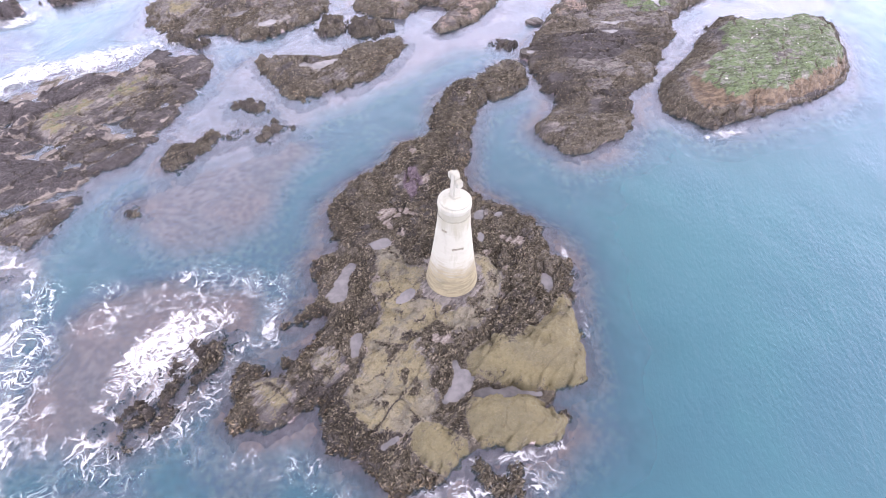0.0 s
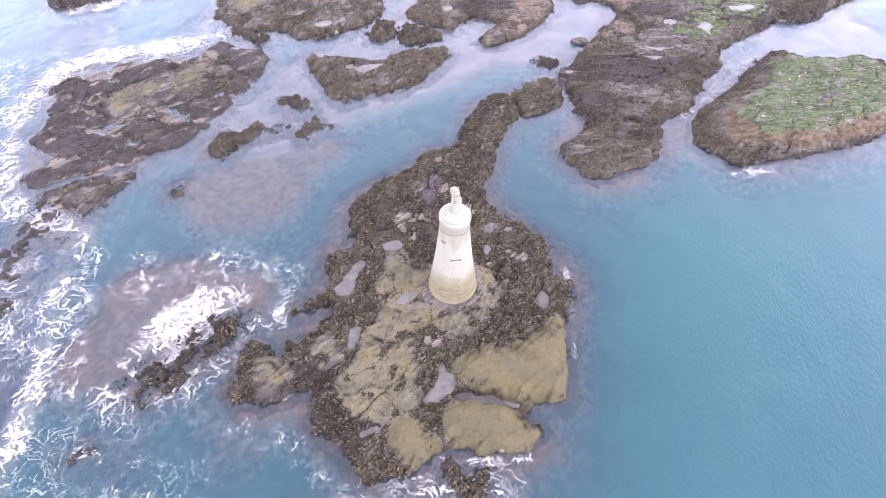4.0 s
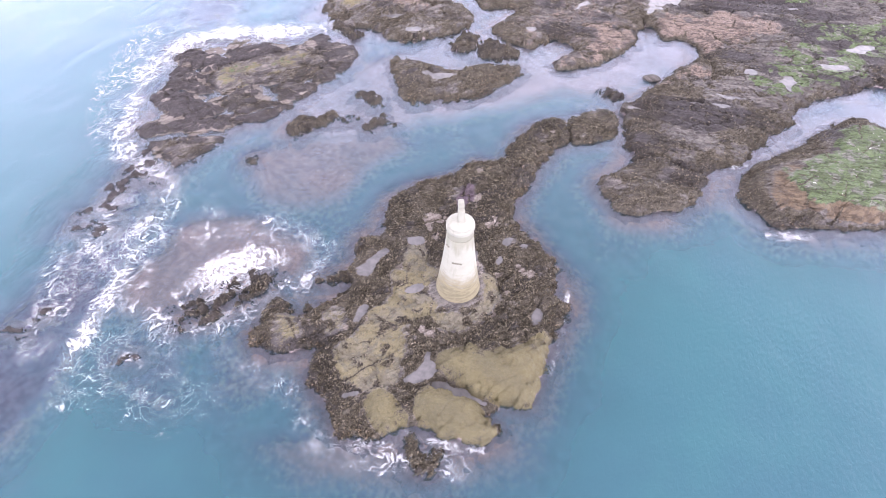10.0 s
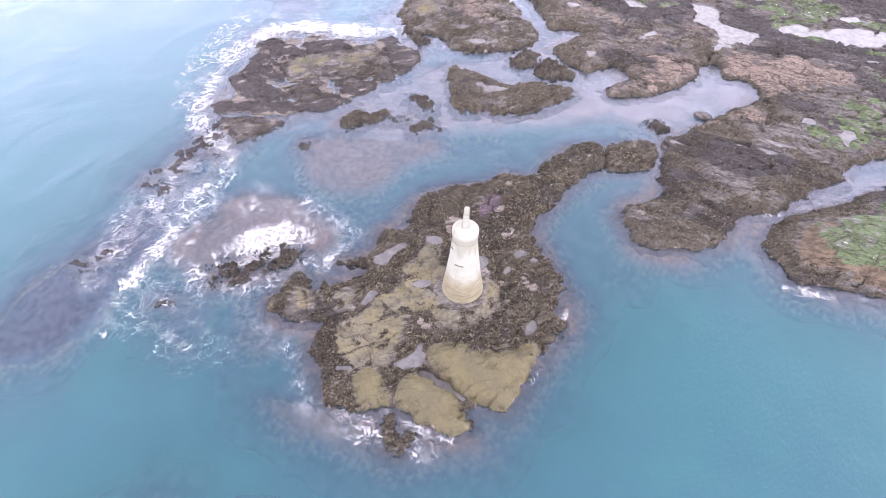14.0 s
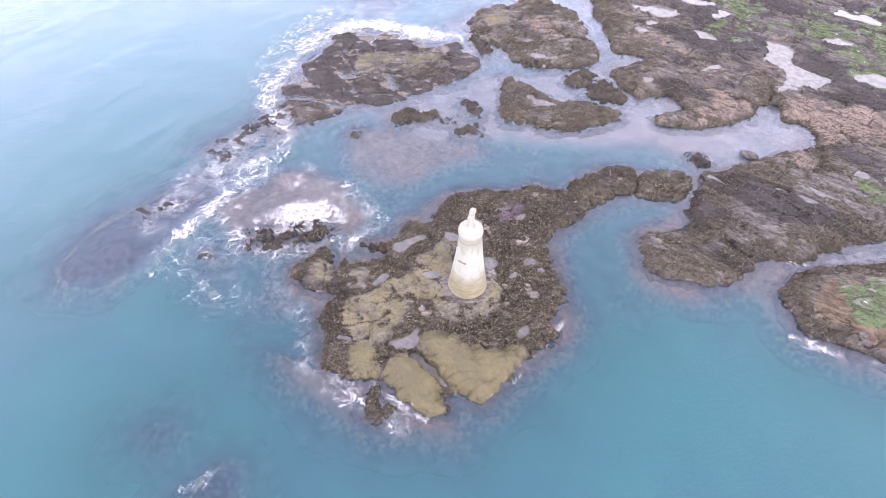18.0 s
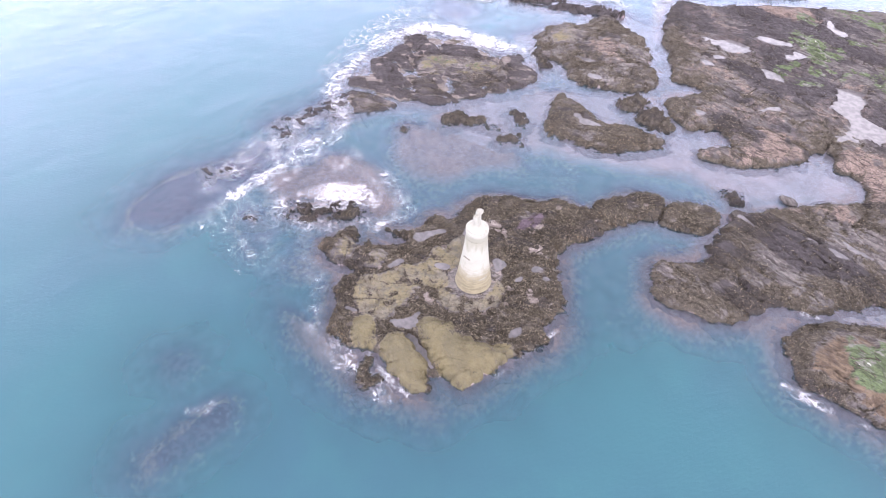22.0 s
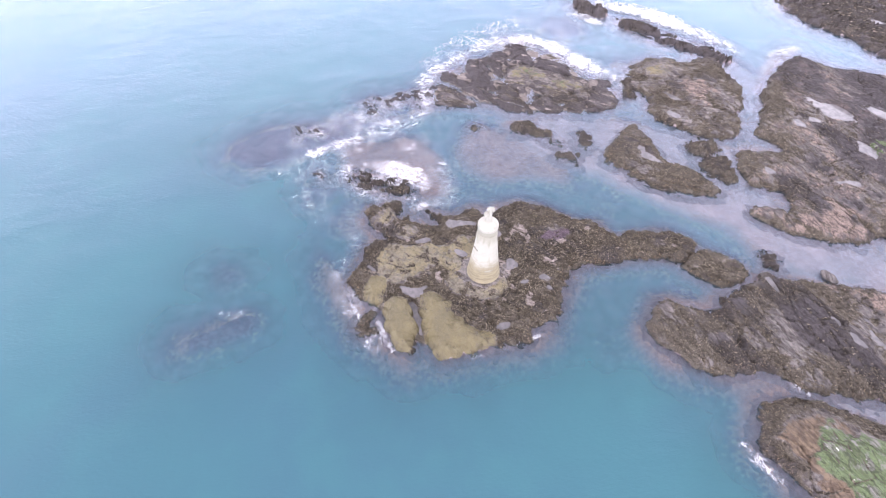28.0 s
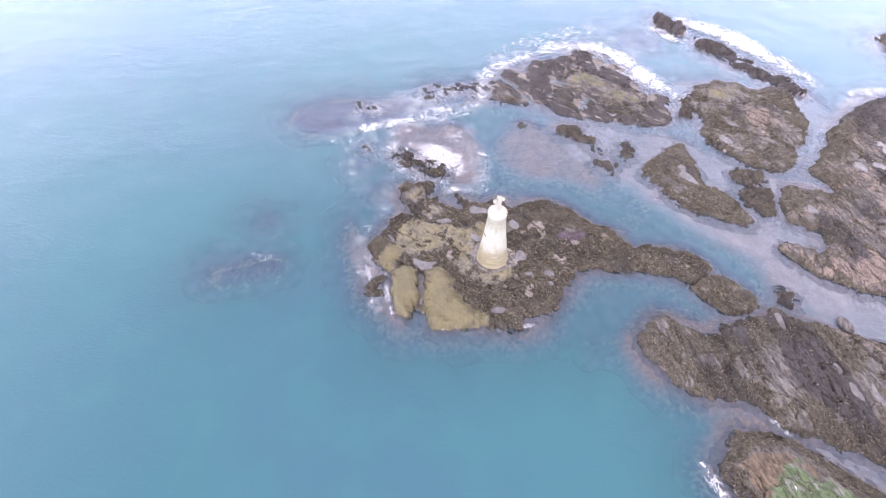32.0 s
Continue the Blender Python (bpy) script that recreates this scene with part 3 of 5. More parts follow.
# patches of another surface
SLAB_EAST = [(1.3, -6.9), (1.2, -5.2), (4.3, -4.3), (6.7, -2.3), (7.7, -0.9), (8.7, -2.7), (8.7, -5.4), (8.2, -7.2), (6.2, -7.6), (3.2, -7.4)]
SLAB_SOUTH = [(1.0, -9.7), (1.6, -8.3), (3.8, -7.6), (5.6, -8.0), (6.9, -9.3), (6.9, -10.4), (5.7, -11.2), (3.6, -11.3), (2.0, -10.9)]
SLAB_SMALL = [(-1.7, -12.0), (-2.0, -10.8), (-1.3, -9.9), (0.1, -10.1), (0.9, -11.1), (1.2, -12.0), (-0.1, -12.5)]
CENTRE = [(-5.3, -9.7), (-5.7, -8.5), (-5.4, -6.8), (-4.9, -4.4), (-3.7, -2.2), (-2.1, -1.6), (-0.4, -2.0), (-0.8, -3.6), (-2.1, -5.3), (-1.6, -6.6), (-0.9, -7.4), (-0.6, -8.8), (-1.1, -10.0), (-2.6, -10.8), (-4.3, -10.8)]
LUMP = [(-11.2, -9.2), (-11.4, -7.8), (-10.1, -7.6), (-8.9, -8.3), (-8.8, -9.7), (-10.2, -10.1)]
FOOT_BARE = [(-1.2, -2.9), (1.0, -2.7), (2.3, -1.2), (2.4, 0.6), (1.6, 1.8), (3.0, 0.6), (3.0, -1.6), (1.6, -3.6), (-0.6, -3.7)]
LEFT = [(-8.4, -6.3), (-6.8, -5.6), (-5.8, -6.9), (-6.5, -8.4), (-8.1, -7.5)]
UPPER = [(-4.9, -1.3), (-5.4, 0.5), (-5.2, 2.2), (-3.4, 1.8), (-2.0, 0.6), (-2.0, -1.6), (-3.9, -2.3)]
REEF_CROWN = [(-36.8, 13.7), (-37.0, 16.9), (-34.4, 19.7), (-32.3, 21.6), (-30.5, 23.5), (-29.0, 23.1), (-29.8, 20.1), (-30.5, 16.3), (-32.2, 13.3), (-33.8, 12.3)]
TURF = [(21.7, 23.6), (23.6, 26.5), (26.0, 31.0), (28.5, 35.5), (32.0, 35.4), (36.5, 37.0), (39.2, 35.6), (38.4, 30.0), (37.3, 27.4), (34.2, 24.4), (30.5, 22.6), (26.3, 21.3), (23.2, 21.2)]
TURF_BARE = [(29.6, 27.7), (31.9, 30.4), (34.1, 29.0), (35.8, 29.1), (33.7, 26.5), (30.5, 24.9), (29.2, 25.7)]
GREENS = [[(18.0, 39.2), (20.0, 46.4), (22.9, 51.0), (27.5, 55.5), (31.8, 59.1), (33.5, 53.0), (29.5, 47.0), (24.8, 41.8), (20.6, 38.6)],
          [(-14.0, 64.5), (-12.5, 66.4), (-8.2, 66.8), (-5.6, 65.5), (-6.7, 63.4), (-11.1, 63.2)],
          [(5.6, 61.4), (12.1, 65.8), (16.6, 65.1), (10.3, 60.8)],
          [(-7.2, 52.3), (-9.8, 58.5), (-6.5, 65.0), (-2.7, 61.2), (-3.3, 54.9)],
          [(-3.0, 65.2), (3.6, 76.0), (8.5, 80.9), (13.0, 72.0), (15.7, 58.5), (11.0, 57.5), (6.3, 60.5)]]
TANS = [[(-23.9, 68.0), (-21.7, 71.5), (-17.3, 75.0), (-13.3, 72.1), (-16.1, 67.3), (-20.6, 66.5)],
        [(4.8, 46.1), (5.5, 49.9), (9.4, 50.6), (13.8, 53.4), (18.0, 55.0), (21.0, 51.5), (18.7, 48.0), (15.2, 44.8), (13.9, 41.7), (11.6, 41.8), (10.4, 44.0), (8.7, 44.2), (6.8, 42.6)],
        [(-2.5, 42.7), (0.1, 46.2), (3.9, 44.4), (5.2, 41.8), (4.6, 37.5), (2.0, 35.3), (-0.3, 36.3)],
        [(9.0, 37.1), (11.8, 41.5), (13.7, 40.5), (14.2, 37.8), (11.7, 36.0), (9.6, 34.5)]]
GULLIES = [[(7.4, 22.0), (9.1, 21.3), (11.6, 22.9), (13.5, 21.7)], [(10.9, 43.5), (13.1, 41.6), (14.0, 40.2), (14.1, 37.7)], [(0.3, 36.9), (2.9, 38.8), (5.8, 40.5)],
           [(4.7, 47.1), (5.0, 51.1), (6.9, 54.8)], [(14.0, 36.1), (14.8, 34.9), (17.4, 36.3)], [(-3.9, 41.4), (-1.4, 43.5), (1.7, 44.5), (5.4, 45.0)], [(13.1, 46.7), (15.0, 45.8), (17.6, 47.8)]]
MIDDLE_CROWN = [(-33.6, 34.8), (-33.6, 37.8), (-31.1, 39.4), (-28.3, 38.3), (-28.1, 34.8), (-31.3, 33.3)]
MIDDLE_BARE = [(-28.9, 37.8), (-27.8, 41.8), (-22.7, 41.0), (-19.2, 39.2), (-22.0, 36.4), (-25.9, 35.9)]
# the west reef stands up as separate slabs with wash between them: outline, height, blackness
REEF_SLABS = [([(-43.6, 16.2), (-41.8, 18.5), (-40.4, 17.8), (-38.3, 18.6), (-37.0, 17.8), (-38.0, 15.6), (-40.5, 15.7), (-41.6, 15.4)], 1.1, 0.95),
              ([(-38.8, 19.4), (-37.9, 21.5), (-35.2, 23.3), (-32.9, 22.7), (-33.5, 20.4), (-35.4, 19.1), (-36.5, 18.5)], 1.25, 0.8),
              ([(-37.4, 14.4), (-37.3, 17.1), (-35.2, 19.0), (-33.1, 22.3), (-32.1, 24.5), (-29.8, 24.5), (-27.8, 23.9), (-26.4, 21.0), (-26.9, 18.4), (-30.4, 16.7), (-32.2, 15.4), (-33.7, 12.6)], 1.0, 0.2),
              ([(-40.8, 9.1), (-40.7, 10.5), (-41.5, 13.1), (-41.2, 15.2), (-38.3, 14.9), (-37.7, 13.4), (-35.1, 12.8), (-37.6, 11.8), (-38.6, 11.4), (-35.3, 10.7), (-32.1, 11.0), (-32.1, 9.3), (-35.8, 7.5), (-38.7, 8.2)], 0.9, 0.7)]
REEF_SLABS += [([(-34.9, 3.2), (-33.9, 4.5), (-32.1, 5.9), (-29.7, 7.3), (-27.9, 6.3), (-28.5, 4.5), (-29.2, 2.4), (-30.6, 1.8), (-32.8, 2.6)], 0.4, 0.25),
              ([(-37.9, 4.6), (-36.6, 5.9), (-35.5, 5.5), (-36.4, 4.0)], 0.8, 0.95),
              ([(-35.9, 4.7), (-35.4, 7.1), (-31.9, 9.0), (-30.1, 10.3), (-26.7, 14.2), (-25.7, 14.2), (-26.3, 10.8), (-28.9, 9.4), (-31.6, 7.2)], 0.65, 0.45),
              ([(-29.4, 15.9), (-29.1, 17.6), (-27.3, 18.3), (-24.6, 19.0), (-24.5, 17.8), (-25.4, 15.8), (-26.9, 14.8)], 0.6, 0.35)]
REEF_SLABS += [([(-33.7, 11.6), (-32.2, 15.2), (-30.6, 14.7), (-29.9, 12.8), (-27.4, 14.3), (-30.3, 10.8)], 0.75, 0.2),
              ([(-29.8, 24.8), (-29.3, 27.5), (-25.5, 27.4), (-24.4, 26.4), (-23.6, 23.4), (-24.7, 22.1), (-26.8, 22.9)], 0.7, 0.4),
              ([(-31.6, 26.4), (-30.7, 27.9), (-28.5, 27.5), (-29.9, 25.9)], 0.6, 0.8), ([(-27.6, 18.9), (-27.1, 21.3), (-26.3, 22.2), (-24.7, 21.0), (-25.2, 19.3)], 0.5, 0.4)]

# rock pools: outline by corners
ISLAND_POOLS = [[(0.1, -5.9), (0.7, -5.6), (1.5, -6.9), (1.2, -7.6), (0.6, -8.1), (-0.1, -8.8), (-0.4, -8.5), (0.1, -7.7), (0.0, -6.7)],
                [(6.3, 1.1), (6.8, 0.5), (6.7, -0.5), (6.2, 0.1)], [(1.5, 6.1), (2.0, 6.6), (2.6, 6.3), (1.9, 5.6)],
                [(1.9, 4.4), (2.3, 3.9), (2.1, 3.3), (1.8, 3.8)], [(3.0, 6.2), (3.5, 6.4), (3.6, 6.0), (3.2, 5.8)],
                [(-6.0, 2.8), (-5.4, 3.3), (-4.7, 3.2), (-4.8, 2.8), (-5.6, 2.4)],
                [(-7.5, 0.4), (-7.2, 1.3), (-6.9, 0.8), (-7.0, -0.3), (-7.0, -1.7), (-7.6, -2.1), (-8.1, -1.6), (-7.7, -0.8)]]
ISLAND_POOLS += [[(-5.7, -4.6), (-5.3, -5.0), (-5.5, -6.1), (-5.9, -6.1), (-5.9, -5.2)], [(-3.2, -1.6), (-2.4, -1.0), (-2.5, -1.8), (-3.3, -2.2)],
                 [(-3.6, -11.4), (-2.7, -10.7), (-2.4, -11.1), (-3.3, -11.7)],
                 [(1.7, -7.7), (2.8, -7.55), (4.0, -7.5), (5.5, -7.5), (5.5, -7.8), (4.0, -7.85), (1.9, -8.2)],
                 [(-1.3, 3.3), (-0.3, 3.9), (0.3, 3.1), (0.1, 2.3)]]
TRIANGLE_POOLS = [[(-16.4, 25.3), (-14.2, 26.2), (-12.0, 27.0), (-11.6, 25.8), (-14.0, 24.0)]]
MIDDLE_POOLS = [[(-26.3, 34.4), (-23.5, 36.4), (-23.2, 35.8), (-25.8, 33.9)], [(-21.6, 32.9), (-20.1, 33.8), (-19.5, 32.6), (-20.7, 32.4)], [(-29.1, 41.9), (-27.2, 42.9), (-26.8, 42.1)]]


def streak_pools(cx, cy, spread, count, seed):
    """Thin broken pools lying along the beds."""
    rng = random.Random(seed)
    out = []
    for k in range(count):
        a = radians(14.0 + rng.uniform(-9, 9))
        mx = cx + rng.uniform(-0.3, 0.3) * spread + (k - (count - 1) / 2) * 1.1 * math.sin(a)
        my = cy + rng.uniform(-0.3, 0.3) * spread - (k - (count - 1) / 2) * 1.1 * math.cos(a)
        ln, wd = spread * rng.uniform(0.35, 0.75), rng.uniform(0.35, 0.75)
        out.append([(mx + ln * p * math.cos(a) - wd * q * math.sin(a), my + ln * p * math.sin(a) + wd * q * math.cos(a))
                    for p, q in ((-1, 0.1), (-0.5, 0.6), (0.1, 0.35), (0.5, 0.9), (1, 0.2), (0.6, -0.5), (0, -0.9), (-0.6, -0.4))])
    return out


STRIKE = 52.0           # the beds of all the rocks run this way
PLATFORM_POOLS = [[(-20.3, 52.2), (-17.6, 55.0), (-15.1, 56.4), (-12.9, 54.7), (-15.9, 52.6)], [(-9.7, 53.3), (-7.7, 54.3), (-6.3, 52.9), (-8.3, 52.0)], [(-10.9, 58.8), (-9.3, 61.3), (-8.3, 59.4), (-9.8, 58.2)],
                  [(-15.9, 50.7), (-14.5, 51.2), (-15.1, 49.9)], [(-8.6, 38.8), (-7.0, 39.6), (-7.0, 38.5), (-8.0, 38.3)], [(-4.1, 45.9), (-3.3, 48.1), (-2.7, 47.7), (-3.7, 45.3)], [(-16.1, 48.6), (-14.4, 49.0), (-14.5, 47.9)],
                  [(13.6, 32.9), (15.0, 34.8), (15.6, 34.4), (14.9, 33.6), (15.4, 32.6), (14.6, 32.9)], [(17.2, 40.8), (18.6, 41.3), (18.3, 40.4), (17.1, 39.8)]]
PLATFORM_POOLS += [[(-0.8, 56.4), (-0.4, 59.0), (1.4, 58.0), (2.6, 55.9), (4.6, 55.4), (7.3, 55.2), (7.4, 54.0), (5.8, 52.2), (5.2, 50.2), (5.4, 47.2), (4.6, 47.2), (3.8, 50.0), (3.6, 52.4), (1.8, 53.8), (0.2, 54.8)]]
PLATFORM_POOLS += [[(2.8, 65.8), (4.7, 67.1), (6.3, 66.1), (4.3, 63.1)],
                  [(1.1, 72.7), (6.0, 75.1), (6.0, 73.2), (1.9, 71.6)], [(9.9, 57.9), (10.2, 61.4), (12.0, 62.2), (14.5, 61.6), (16.1, 63.9), (19.3, 65.5), (22.4, 66.1), (22.0, 63.1), (20.0, 60.6), (16.9, 59.1), (13.6, 58.5)], [(15.7, 66.3), (17.7, 67.4), (18.5, 66.4), (16.3, 65.4)], [(17.2, 55.1), (19.2, 56.9), (22.5, 57.9), (19.7, 55.4)], [(5.2, 77.5), (9.0, 79.3), (9.5, 77.9), (6.7, 77.0)],
                  [(6.6, 29.3), (7.6, 29.5), (8.8, 29.2), (8.0, 28.7)], [(12.4, 32.3), (13.3, 32.9), (14.2, 32.5), (13.3, 31.9)]]
PLATFORM_POOLS += [[(20.9, 41.5), (22.0, 42.6), (22.6, 41.0), (22.5, 39.9), (21.4, 38.8)], [(27.6, 49.6), (28.7, 51.4), (30.5, 53.3), (29.8, 51.2)],
                   [(16.6, 40.0), (17.6, 41.2), (18.5, 41.2), (18.3, 39.7)], [(-15.1, 74.2), (-12.2, 72.8), (-8.3, 69.9), (-10.8, 69.6), (-13.5, 71.6)], [(-15.8, 59.6), (-12.1, 62.1), (-12.0, 61.4), (-14.4, 59.6)]]
for cx, cy, spread, count, seed in ((15.5, 34.4, 2.6, 3, 4), (26.0, 47.0, 2.2, 3, 8)):
    PLATFORM_POOLS.extend(streak_pools(cx, cy, spread, count, seed))

BED_MASKS = []          # (outline, slope of the foot) of everything that stands in the sea


def sheets(wet, least):
    """The separate pieces of a mask, the ones of some size."""
    rest = set(zip(*(k.tolist() for k in np.nonzero(wet))))
    out = []
    while rest:
        front = [rest.pop()]
        piece = list(front)
        while front:
            j, i = front.pop()
            for near in itertools.product((j - 2, j - 1, j, j + 1, j + 2), (i - 2, i - 1, i, i + 1, i + 2)):
                if near in rest:
                    rest.remove(near)
                    front.append(near)
                    piece.append(near)
        if len(piece) > least:
            mask = np.zeros(wet.shape, bool)
            mask[tuple(np.array(piece).T)] = True
            out.append(mask)
    return out


def pool_object(xs, ys, inside, level):
    """Still water in a hollow: a level sheet with a ragged shore."""
    me = grid_mesh("rock_pool", xs, ys, np.full(inside.shape, level), inside, None)
    me.materials.append(POOL)
    return tagged(new("rock_pool", me), "still shallow tide pool reflecting pale sky in the rock", "tide pool", "tide pools")


def fronds(name, spots, size, seed, parent, material, label):
    """Tufts of wrack lying on the rock: three crossed bent leaves a tuft."""
    rng = np.random.default_rng(seed)
    n = len(spots)
    co, tri = [], []
    lie = 5.0 * fbm(spots[:, 0], spots[:, 1], 1.5, 2, seed + 61)         # neighbours hang the same way
    for k in range(3):
        a = lie + rng.normal(0, 0.55, n)
        ln = size * rng.uniform(0.6, 2.0, n)
        wd = ln * rng.uniform(0.10, 0.20, n)
        up = ln * rng.uniform(0.04, 0.20, n)
        off = rng.normal(0, size * 0.4, (n, 2))
        dx, dy = np.cos(a), np.sin(a)
        base = spots + np.stack([off[:, 0], off[:, 1], np.full(n, 0.005)], 1)

        def at(along, across, rise):
            return base + np.stack([dx * along - dy * across, dy * along + dx * across, rise], 1)
        quad = np.stack([at(-ln / 2, 0 * wd, -0.05 * np.ones(n)), at(0 * ln, -wd, up), at(ln / 2, 0 * wd, up * 0.3), at(0 * ln, wd, up * 0.75)], 1)
        first = sum(len(c) for c in co)
        co.append(quad.reshape(-1, 3))
        i = first + np.arange(n)[:, None] * 4
        tri.append(np.concatenate([i + [[0, 1, 2]], i + [[0, 2, 3]]], 1).reshape(-1, 3))
    me = mesh_from(name, np.concatenate(co), np.concatenate(tri))
    me.materials.append(material)
    ob = new(name, me)
    ob.parent = parent
    ob.location = -parent.location
    return tagged(ob, label, kind="stuff")


def rock(name, label, outline, height, cell, seed, shape=None, pools=(), weed=0.75, foot=0.6, lean=1.0, rough=0.28, block=2.0,
         ledge=1.5, step_high=0.25, hollow=0.0, lump=0.3, fringe=0.0, black=0.0, golden=True, shrink=0.0, slabs=(), tufts=12.0, tuft_size=0.3, group="", wobble=1.0, strike=STRIKE, category="rock", stone=None):
    """A rock standing out of the sea: heights over its outline, with tilted beds, joints, hollows and pools."""
    p = rounded(outline, 1)
    lo, hi = p.min(axis=0) - 2.2, p.max(axis=0) + 2.2
    xs, ys = np.arange(lo[0], hi[0], cell), np.arange(lo[1], hi[1], cell)
    x, y = np.meshgrid(xs, ys)
    d = inside_by(p, x, y)
    c, s = math.cos(radians(strike)), math.sin(radians(strike))
    u, v = c * x + s * y, -s * x + c * y
    warp = 0.35 * fbm(x, y, 3.0, 3, seed + 11)
    d1, d2, rnd, au, av = cells(u / (block * 1.8) + warp, v / block + warp, seed + 2)
    joint = step(0.0, 0.08, d2 - d1)
    e1, e2, rnd2, _, bv = cells(u / (block * 0.7) + warp, v / (block * 0.32) + warp, seed + 8)
    joint2 = step(0.0, 0.16, e2 - e1)
    d = d + wobble * (0.30 * fbm(x, y, 1.8, 4, seed) + 0.42 * fbm(x, y, 0.6, 3, seed + 3) + 0.18 * (rnd - 0.5) + 0.30 * (rnd2 - 0.5)) - shrink
    per = v / ledge + 1.5 * fbm(u * 0.3, v, 4.0, 4, seed + 4) + 0.9 * rnd
    saw = per - np.floor(per)
    tall = 0.25 + 1.3 * lattice(np.floor(per), np.floor(u / 9.0 + 0.5 * fbm(x, y, 5.0, 2, seed + 6)), seed + 44)
    bed_step = (saw ** 1.4 - 0.45) * tall
    up = 1 - np.exp(-np.maximum(d, 0) / lean)
    # blocks: each bed is a plane tipped the same way, broken off at its joints
    relief = 0.5 * fbm(x, y, 4.0, 3, seed + 5) + 0.9 * (rnd - 0.5) + 0.8 * av + 0.35 * (rnd - 0.5) * au
    relief += 0.45 * (rnd2 - 0.5) + 0.45 * bv - 0.6 * (1 - joint) - 0.25 * (1 - joint2)
    lumps = fbm(u * 0.7, v * 1.3, 0.9, 3, seed + 7)
    relief += lump * (0.4 - np.abs(lumps)) + 0.3 * fbm(x, y, 0.35, 2, seed + 9)
    # weed below each ledge's drop also paints in the shade there
    ledge_shade = step(0.80, 0.95, saw) * step(1.0, 0.97, saw)
    fields = {"weed": np.clip(weed + 0.6 * fbm(x, y, 2.2, 4, seed + 21) + 0.45 * ledge_shade * tall + 0.35 * (1 - joint2) - 0.2 * (rnd2 - 0.5), 0, 1), "tone": rnd2 * 0.6 + rnd * 0.4}
    for key in ("ochre", "buff", "green", "pale", "rust", "tan", "plum"):
        fields[key] = np.zeros(x.shape)
    fields["black"] = np.clip(black + 0.75 * step(0.55, 0.85, 0.6 * rnd + 0.4 * rnd2) + 0.3 * fbm(u * 0.4, v, 2.0, 3, seed + 51), 0, 1)
    k = np.clip(up * 1.6, 0, 1)
    z = height * up + (rough * relief + step_high * bed_step) * k
    if hollow:
        dip = step(0.12, 0.5, fbm(u * 0.6, v, 2.4, 3, seed + 31))
        z = z - hollow * dip * k
    else:
        z = np.where(d > 0, np.maximum(z, 0.04 + 0.1 * up), z)
    if shape:
        z = shape(x, y, z, d, fields, saw)
    fields["weed"] = np.maximum(fields["weed"], step(0.5, 0.15, z) * (1 - 0.75 * black) * (0.9 - np.maximum(fields["ochre"], fields["buff"]) * 0.85) * (1 - fields["rust"]))
    fields["weed"] = np.clip(np.maximum(fields["weed"], (1 - joint) * 0.8 * (1 - 0.9 * step(0.3, 0.7, fields["ochre"]))), 0, 1)
    z = np.where(d < 0, foot * d - 0.06 + 0.16 * fbm(x, y, 0.8, 3, seed + 13) - 1.6 * np.maximum(-1.1 - d, 0), z)
    levels = []
    for o in pools:
        q = inside_by(rounded(o, 2), x, y)
        level = max(float(np.percentile(z[q > 0], 30)), 0.12)
        broad = math.sqrt(area(np.array(o)))
        q = q + 0.10 + min(0.8, 0.32 * broad) * fbm(u * 0.6, v, 0.9, 4, seed + 17) + min(2.4, 0.42 * broad) * fbm(u * 0.4, v, 2.0, 4, seed + 18)
        z = np.where(q > 0, np.minimum(z, level - 0.16 * step(0.0, 0.25, q)), z)
        z = np.where((q <= 0) & (q > -0.7), np.maximum(z, level + 0.015 + 0.12 * np.maximum(-q, 0)), z)
        fields["weed"] = np.where(q > 0.1, 0.2, fields["weed"])
        levels.append((o, level, q))
    fields["sunk"] = step(-0.02, -0.22, z)
    root = new(name, None)
    root.location = (float(p[:, 0].mean()), float(p[:, 1].mean()), 0)
    tagged(root, label, category, group)
    left = np.ones(x.shape, bool)
    for piece, words, o in slabs:
        mask = (inside_by(rounded(o, 2), x, y) > -0.15) & left
        left &= ~mask
        me = grid_mesh(piece, xs, ys, z, mask & (d > -1.9), fields, name == "tower_islet", mask)
        me.materials.append(stone or ROCK)
        ob = tagged(new(piece, me), words)
        ob.parent, ob.location = root, -root.location
    me = grid_mesh("rock_body", xs, ys, z, d > -1.9, fields, False, left)
    me.materials.append(stone or ROCK)
    body = new("rock_body", me)
    body.parent = root
    body.location = -root.location
    BED_MASKS.append((p, foot))
    for o, level, q in levels:
        for sheet in sheets(q > 0, 6):
            pool_object(xs, ys, sheet, level)
    if tufts:
        rng = np.random.default_rng(seed)
        grow = np.clip(fields["weed"] * 2.0 - 0.85, 0, 1) * (0.35 + 0.65 * step(-0.3, 0.3, fbm(x, y, 1.1, 3, seed + 41)))
        chance = np.where((z > -0.03) & (d > -0.25), grow, 0) * tufts * cell * cell * (1 + fringe * step(2.2, 0.6, d))
        for o, level, q in levels:
            chance[q > -0.1] = 0
        j, i = np.nonzero(rng.random(z.shape) < chance)
        spots = np.stack([xs[i], ys[j], z[j, i]], 1) + np.concatenate([rng.uniform(-cell / 2, cell / 2, (len(i), 2)), np.zeros((len(i), 1))], 1)
        low = (spots[:, 2] + 0.25 * rng.normal(0, 1, len(i)) < 0.32) & golden
        for pick, material, words in ((low, WEED_LOW, "golden-brown bladder wrack along the waterline"), (~low, WEED, "dark brown wrack lying in tufts")):
            if pick.sum() > 3:
                fronds("seaweed", spots[pick], tuft_size, seed, root, material, words)
    return root


